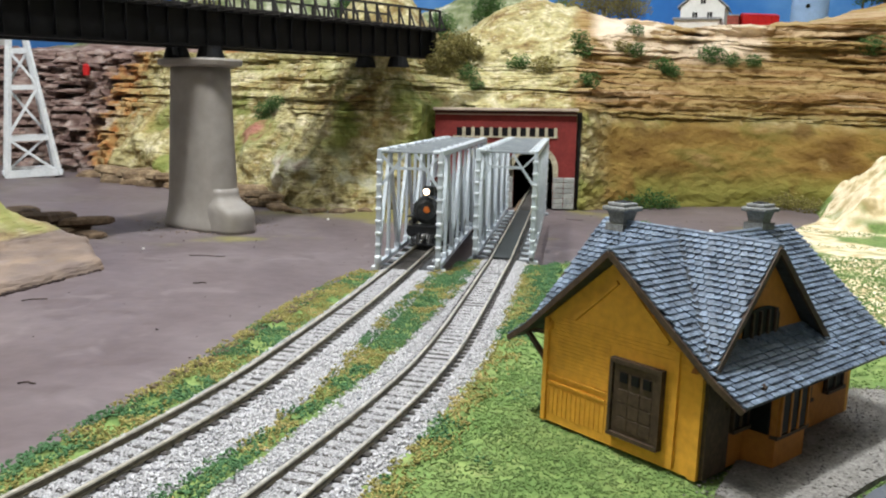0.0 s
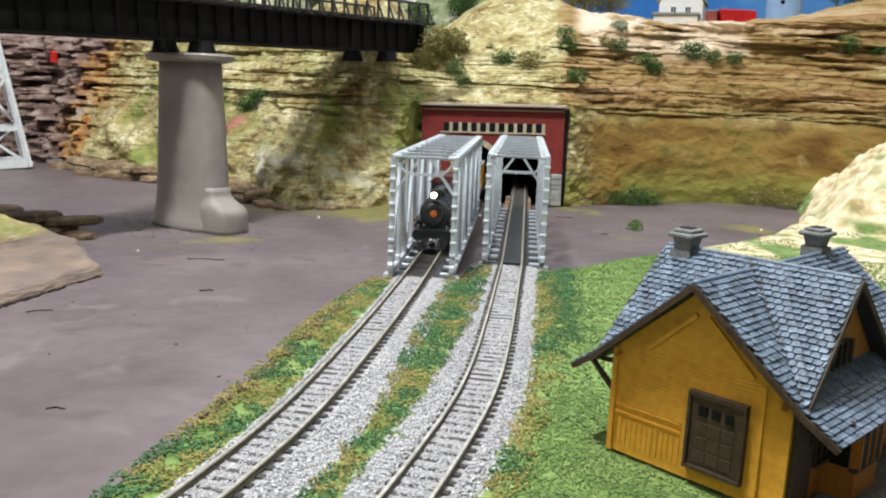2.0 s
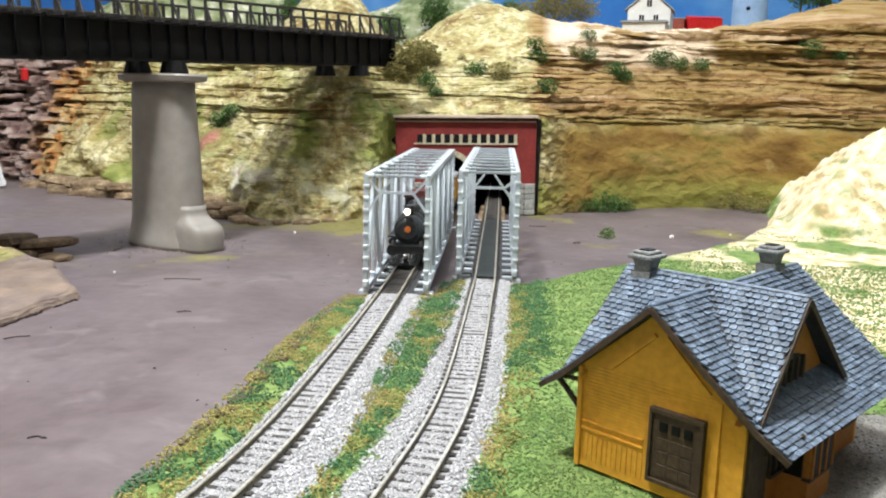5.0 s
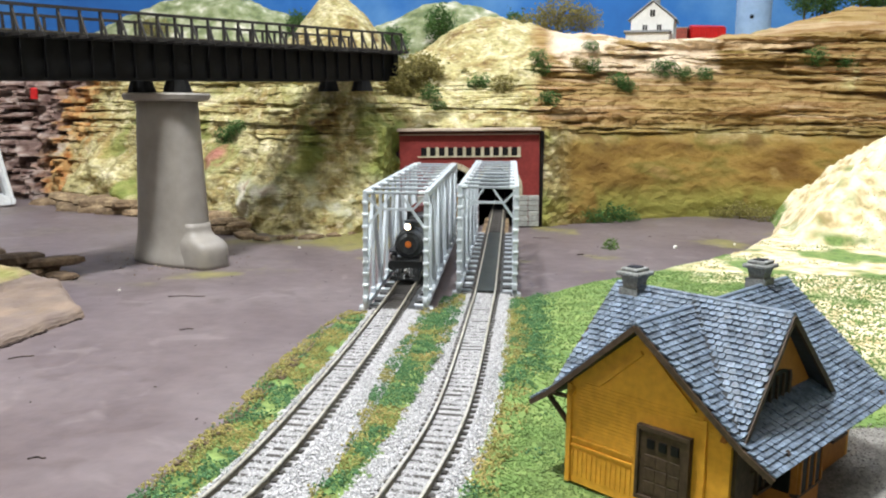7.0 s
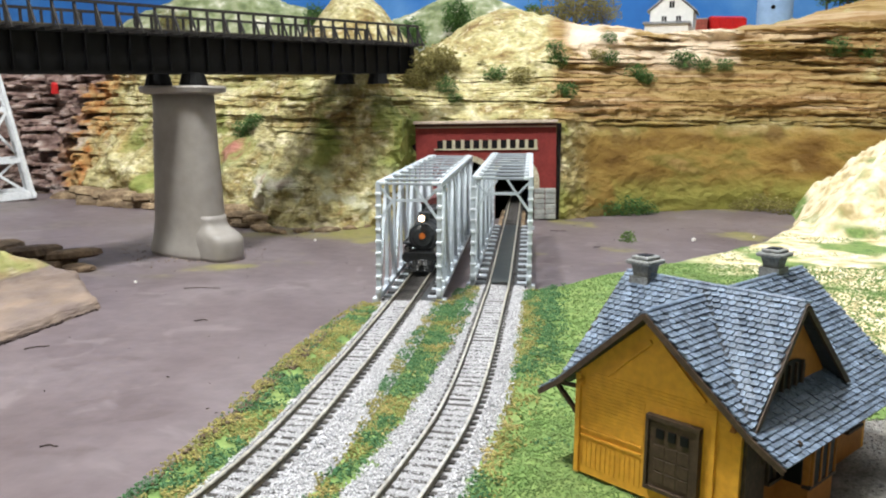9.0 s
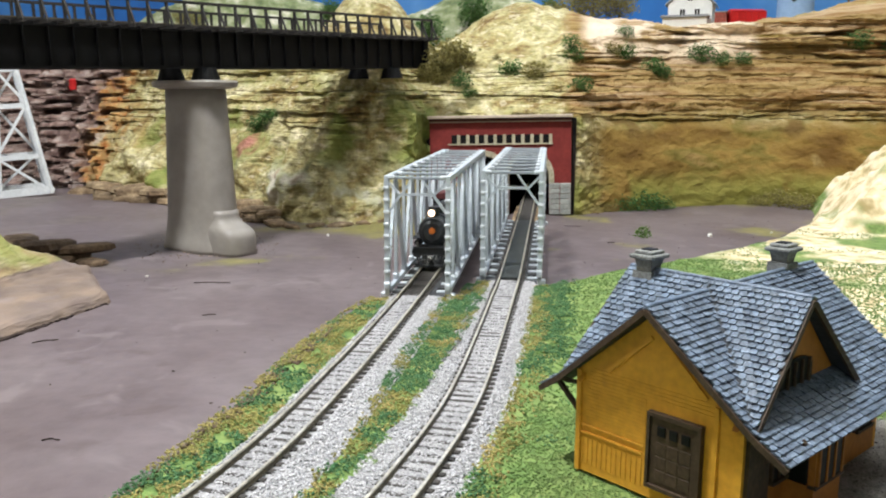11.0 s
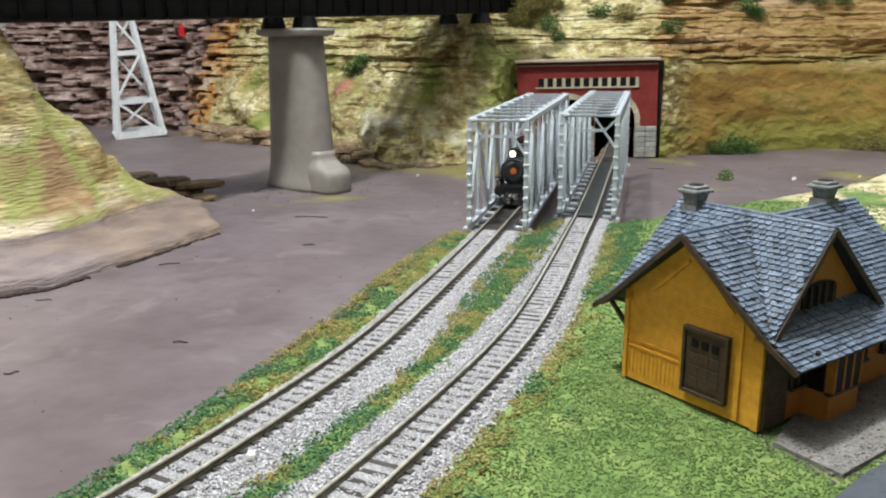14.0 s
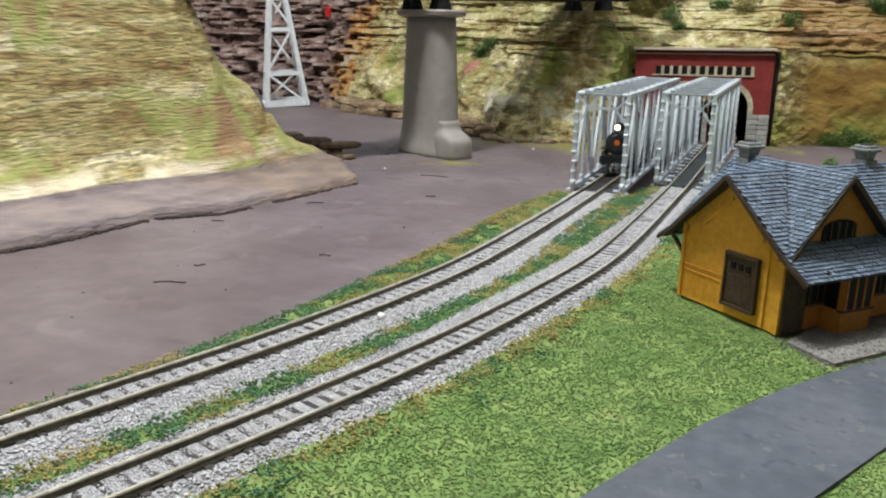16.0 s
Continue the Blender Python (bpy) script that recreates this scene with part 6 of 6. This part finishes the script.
for x, y, r in ((0.2201, 0.3626, 0.0028), (-0.083, -0.445, 0.0022), (0.30, 0.40, 0.0016), (-0.23, 0.30, 0.0018), (-0.39, -0.02, 0.002), (-0.33, 0.05, 0.0014)):
    bm = bmesh.new()
    bmesh.ops.create_icosphere(bm, subdivisions=1, radius=r)
    for v in bm.verts:
        v.co *= 0.8 + 0.4 * rng.random()
    ob = part("plaster_crumb", bm, M_WHITEBIT)
    on_land = x > -0.1 and y < 0
    ob.matrix_world = pose(x, y, (0.003 if on_land else RIVER) + r * 0.5)
    tagged(ob, "white crumb of plaster lying loose", "crumb", "plaster crumbs")
for x, y, l, a in ((-0.262, 0.036, 0.045, 8), (-0.252, -0.398, 0.028, 25), (-0.30, -0.15, 0.022, 35), (-0.22, -0.07, 0.014, 20), (-0.20, -0.30, 0.012, 10), (0.06, 0.42, 0.03, -5), (-0.26, -0.36, 0.010, 40), (0.10, 0.30, 0.012, 15), (-0.33, -0.25, 0.016, 12)):
    bm = bmesh.new()
    l = l * 0.7
    pts = [Vector((l * (k / 4 - 0.5), 0.0012 * math.sin(k * 1.7 + l * 900 + a), 0.0004)) for k in range(5)]
    for p, q in zip(pts, pts[1:]):
        cyl(bm, p, q, 0.00042, 0.00032, 6)
    ob = part("twig", bm, M_TWIG)
    ob.matrix_world = pose(x, y, RIVER + 0.0001, 0, 0, a)
    tagged(ob, "dark thin twig lying on the river board", "twig", "twigs")

n = 420
sp = np.stack([rng.uniform(-0.42, 0.40, n), rng.uniform(-0.60, 0.62, n), np.full(n, RIVER + 0.0001)], 1)
sp = sp[(inside_distance(sp[:, 0], sp[:, 1], LAND) < -0.004) & (inside_distance(sp[:, 0], sp[:, 1], SHELF) < -0.004)]
tagged(crumbs("river_specks", sp, rng.uniform(0.0003, 0.0013, len(sp)) * rng.uniform(0.5, 1.3, len(sp)), M_TWIG, rng, 0.25), "dark specks of grit on the painted river board", "grit", kind="stuff")

# grit and crumbs washed along the foot of the cliff and round the pier
n = 5200
t = rng.uniform(1.2, 16.9, n)
bp = np.array(BASE)
i = t.astype(int)
q = bp[i] + (bp[i + 1] - bp[i]) * (t - i)[:, None] + np.abs(rng.normal(0, 0.010, (n, 1))) * np.array([[0.25, -1.0]]) + rng.normal(0, 0.003, (n, 2))
lip = np.array([fract(a * 9, b * 9, 1.0, 3) for a, b in q])
q = q[(lip > 0.0) & ~((q[:, 0] > -0.15) & (q[:, 0] < 0.065))]
tagged(crumbs("shore_grit", np.column_stack([q, np.full(len(q), RIVER + 0.0004)]), rng.uniform(0.0005, 0.0026, len(q)) * rng.uniform(0.4, 1.2, len(q)), M_STONE, rng, 0.5), "dark brown grit along the foot of the cliff", "grit", kind="stuff")
n = 130
a = rng.uniform(0, 6.283, n)
q = np.column_stack([-0.346 + np.cos(a) * (0.045 + np.abs(rng.normal(0, 0.022, n))), 0.215 + np.sin(a) * (0.055 + np.abs(rng.normal(0, 0.020, n)))])
tagged(crumbs("pier_grit", np.column_stack([q, np.full(n, RIVER + 0.0003)]), rng.uniform(0.0003, 0.0016, n), M_STONE, rng, 0.4), "dark crumbs scattered round the pier's foot", "grit", kind="stuff")

n = 90
a = rng.uniform(-0.6, 3.4, n)
ca, sa = math.cos(math.radians(GANG - 90)), math.sin(math.radians(GANG - 90))
ring = np.column_stack([0.030 + 0.054 * np.cos(a), -0.029 * np.sin(a)]) + rng.normal(0, 0.0012, (n, 2))
q = np.column_stack([GP.x + ring[:, 0] * ca - ring[:, 1] * sa, GP.y + ring[:, 0] * sa + ring[:, 1] * ca])
tagged(crumbs("plaster_chips", np.column_stack([q, np.full(n, RIVER + 0.0004)]), rng.uniform(0.0006, 0.0019, n), M_CAP, rng, 0.5), "cream and rusty plaster chips round the pier's foot", "chips", kind="stuff")

# dark crumbs added to stand for the shade under the shelf's broken lip
n = 6500
t = rng.uniform(0, 7.9, n)
bp = np.array(SHELF[:12])
i = t.astype(int)
q = bp[i] + (bp[i + 1] - bp[i]) * (t - i)[:, None] + rng.normal(0, 0.0016, (n, 2)) + np.array([0.0015, 0])
lip = np.array([fract(a * 16, b * 16, 4.0, 3) for a, b in q])
q = q[lip > -0.16]
tagged(crumbs("shelf_lip_shade", np.column_stack([q, np.full(len(q), RIVER + 0.0006)]), rng.uniform(0.0006, 0.0024, len(q)), M_TWIG, rng, 0.5), "dark crumbs standing for the shaded crack under the shelf's lip", "grit", kind="stuff")

# ---- far things on the plateau ----


def top_z(x, y):
    pl = cv[:, NV:].reshape(-1, 3)
    k = np.argmin((pl[:, 0] - x) ** 2 + (pl[:, 1] - y) ** 2)
    return float(pl[k, 2])


FX, FY = 0.280, 1.00
fz = top_z(FX, FY) - 0.004
farm = empty("farmhouse", pose(FX, FY, fz, 0, 0, -14))
farm.scale = (1.10, 1.10, 1.10)
tagged(farm, "white clapboard house with a grey roof and lean-to", "farmhouse")
part("wall", prism(bmesh.new(), [(-0.036, 0), (0.036, 0), (0.036, 0.045), (0, 0.074), (-0.036, 0.045)], 0, 0.085), M_FARM, farm)
for s in (-1, 1):
    part("roof", prism(bmesh.new(), [(0, 0.0755), (s * 0.041, 0.0425), (s * 0.041, 0.0455), (0, 0.0790)], -0.004, 0.089), M_FARMROOF, farm)
part("lean_to", prism(bmesh.new(), [(-0.042, 0), (0.030, 0), (0.030, 0.020), (-0.042, 0.020)], -0.022, 0.0), M_FARM, farm)
part("lean_to_roof", boxbm((-0.006, -0.012, 0.0225), (0.078, 0.030, 0.004), bev=0.0006), M_FARMROOF, farm)
for x, z in ((-0.012, 0.030), (0.012, 0.030), (0.0, 0.055)):
    wn = part("window", boxbm((x, -0.0006, z), (0.008, 0.0016, 0.011)), M_PANE, farm)
    part("frame", boxbm((x, -0.0012, z), (0.0008, 0.0012, 0.011)), M_FARM, wn)
part("chimney", boxbm((0.004, 0.05, 0.082), (0.008, 0.008, 0.018)), M_CHIM, farm)
shed = empty("red_shed", pose(0.332, 0.975, top_z(0.332, 0.975) - 0.003, 0, 0, -14))
tagged(shed, "small dull red shed beside the white house", "shed")
part("body", boxbm((0, 0, 0.012), (0.020, 0.030, 0.026)), M_BARN, shed)
part("roof", boxbm((0, 0, 0.0262), (0.023, 0.033, 0.002)), M_FARMROOF, shed)
wag = empty("red_wagon", pose(0.378, 0.985, top_z(0.378, 0.985) + 0.0, 0, 0, 8))
tagged(wag, "bright red railway wagon standing on the plateau", "wagon")
part("body", boxbm((0, 0, 0.019), (0.066, 0.030, 0.022), bev=0.001), M_RED, wag)
for k in range(6):
    part("rib", boxbm((-0.030 + 0.012 * k, -0.0158, 0.019), (0.0016, 0.0016, 0.022)), M_RED, wag)
part("cover", prism(bmesh.new(), [(-0.016, 0.0302), (0, 0.0345), (0.016, 0.0302)], -0.031, 0.031, "x"), M_RED, wag)
for x in (-0.024, -0.014, 0.014, 0.024):
    part("wheel", cylbm((x, -0.011, 0.005), (x, 0.011, 0.005), 0.005, n=14), M_STEEL, wag)
part("underframe", boxbm((0, 0, 0.0075), (0.062, 0.018, 0.003)), M_BLACK, wag)
silo = empty("silo", pose(0.500, 1.12, top_z(0.500, 1.12) - 0.004))
tagged(silo, "tall pale blue cylindrical silo", "silo")
part("barrel", cylbm((0, 0, 0), (0, 0, 0.17), 0.034, n=32), M_SILO, silo)
for k in range(5):
    part("hoop", cylbm((0, 0, 0.016 + k * 0.036), (0, 0, 0.018 + k * 0.036), 0.0346, n=32), M_SILO, silo)
part("dome", cylbm((0, 0, 0.17), (0, 0, 0.188), 0.034, 0.008, 32), M_SILO, silo)
part("hatch", cylbm((-0.012, -0.0335, 0.060), (-0.012, -0.0300, 0.060), 0.004, n=12), M_PANE, silo)
barn = empty("barn", pose(-0.168, 0.99, top_z(-0.168, 0.99) - 0.004, 0, 0, 20))
tagged(barn, "distant dull red barn with a low gable roof", "barn")
part("wall", prism(bmesh.new(), [(-0.026, 0), (0.026, 0), (0.026, 0.018), (0, 0.030), (-0.026, 0.018)], 0, 0.05), M_BARN, barn)
for s in (-1, 1):
    part("roof", prism(bmesh.new(), [(0, 0.0305), (s * 0.030, 0.0165), (s * 0.030, 0.0185), (0, 0.0325)], -0.003, 0.053), M_FARMROOF, barn)


def tree(x, y, h, r, material=M_BUSH, n=1500):
    z = top_z(x, y) - 0.003
    t = empty("tree", pose(x, y, z))
    tagged(t, "model tree with a ragged dark green crown" if material is M_BUSH else "model tree with a ragged olive crown", "tree", "trees on the plateau")
    bm = cylbm((0, 0, 0), (0, 0, h * 0.7), h * 0.030, h * 0.012, 8)
    for k in range(5):
        a = k * 1.9
        cyl(bm, (0, 0, h * (0.25 + 0.08 * k)), (math.cos(a) * r * 0.7, math.sin(a) * r * 0.7, h * (0.45 + 0.09 * k)), h * 0.010, h * 0.004, 6)
    part("trunk", bm, M_TRUNK, t)
    p = []
    while len(p) < n:
        d = rng.normal(size=3)
        d /= np.linalg.norm(d)
        q = d * rng.random() ** 0.35
        w = 1 + 0.5 * fract(d[0] * 2.2 + x * 30, d[1] * 2.2, d[2] * 2.2, 3)
        p.append((q[0] * r * w, q[1] * r * w, h * 0.60 + q[2] * h * 0.42 * w))
    c = crumbs("crown", np.array(p), rng.uniform(0.5, 1.4, n) * h * 0.028, material, rng, 0.5)
    c.parent = t


for x, y, h, r, m in ((0.56, 1.00, 0.075, 0.030, M_BUSH), (0.61, 1.04, 0.10, 0.036, M_BUSH), (0.66, 1.0, 0.085, 0.036, M_BUSH), (0.72, 1.05, 0.10, 0.04, M_BUSH), (0.78, 1.0, 0.08, 0.034, M_BUSH), (0.10, 0.97, 0.085, 0.046, M_BUSH_DRY), (0.05, 0.96, 0.075, 0.042, M_BUSH_DRY),
                      (0.150, 0.99, 0.065, 0.035, M_BUSH_DRY), (-0.25, 1.25, 0.09, 0.034, M_BUSH), (-0.15, 1.28, 0.10, 0.036, M_BUSH), (-0.06, 1.26, 0.09, 0.034, M_BUSH), (-0.48, 1.28, 0.08, 0.03, M_BUSH), (-0.80, 1.22, 0.06, 0.045, M_BUSH_DRY), (0.02, 1.3, 0.10, 0.036, M_BUSH)):
    tree(x, y, h, r, m)
# unidentified red object, given a simple barrel shape
red = empty("red_barrel", pose(-0.735, 0.80, 0.168))
c = cliff_hit(-0.875, 0.165)
red.matrix_world = pose(c[0], c[1] - 0.010, c[2] - 0.004)
tagged(red, "small red object standing on a rock ledge", "barrel")
part("body", cyl(cylbm((0, 0, 0), (0, 0, 0.018), 0.0065, n=16), (0, 0, 0.018), (0, 0, 0.021), 0.0065, 0.004, 16), M_RED, red)
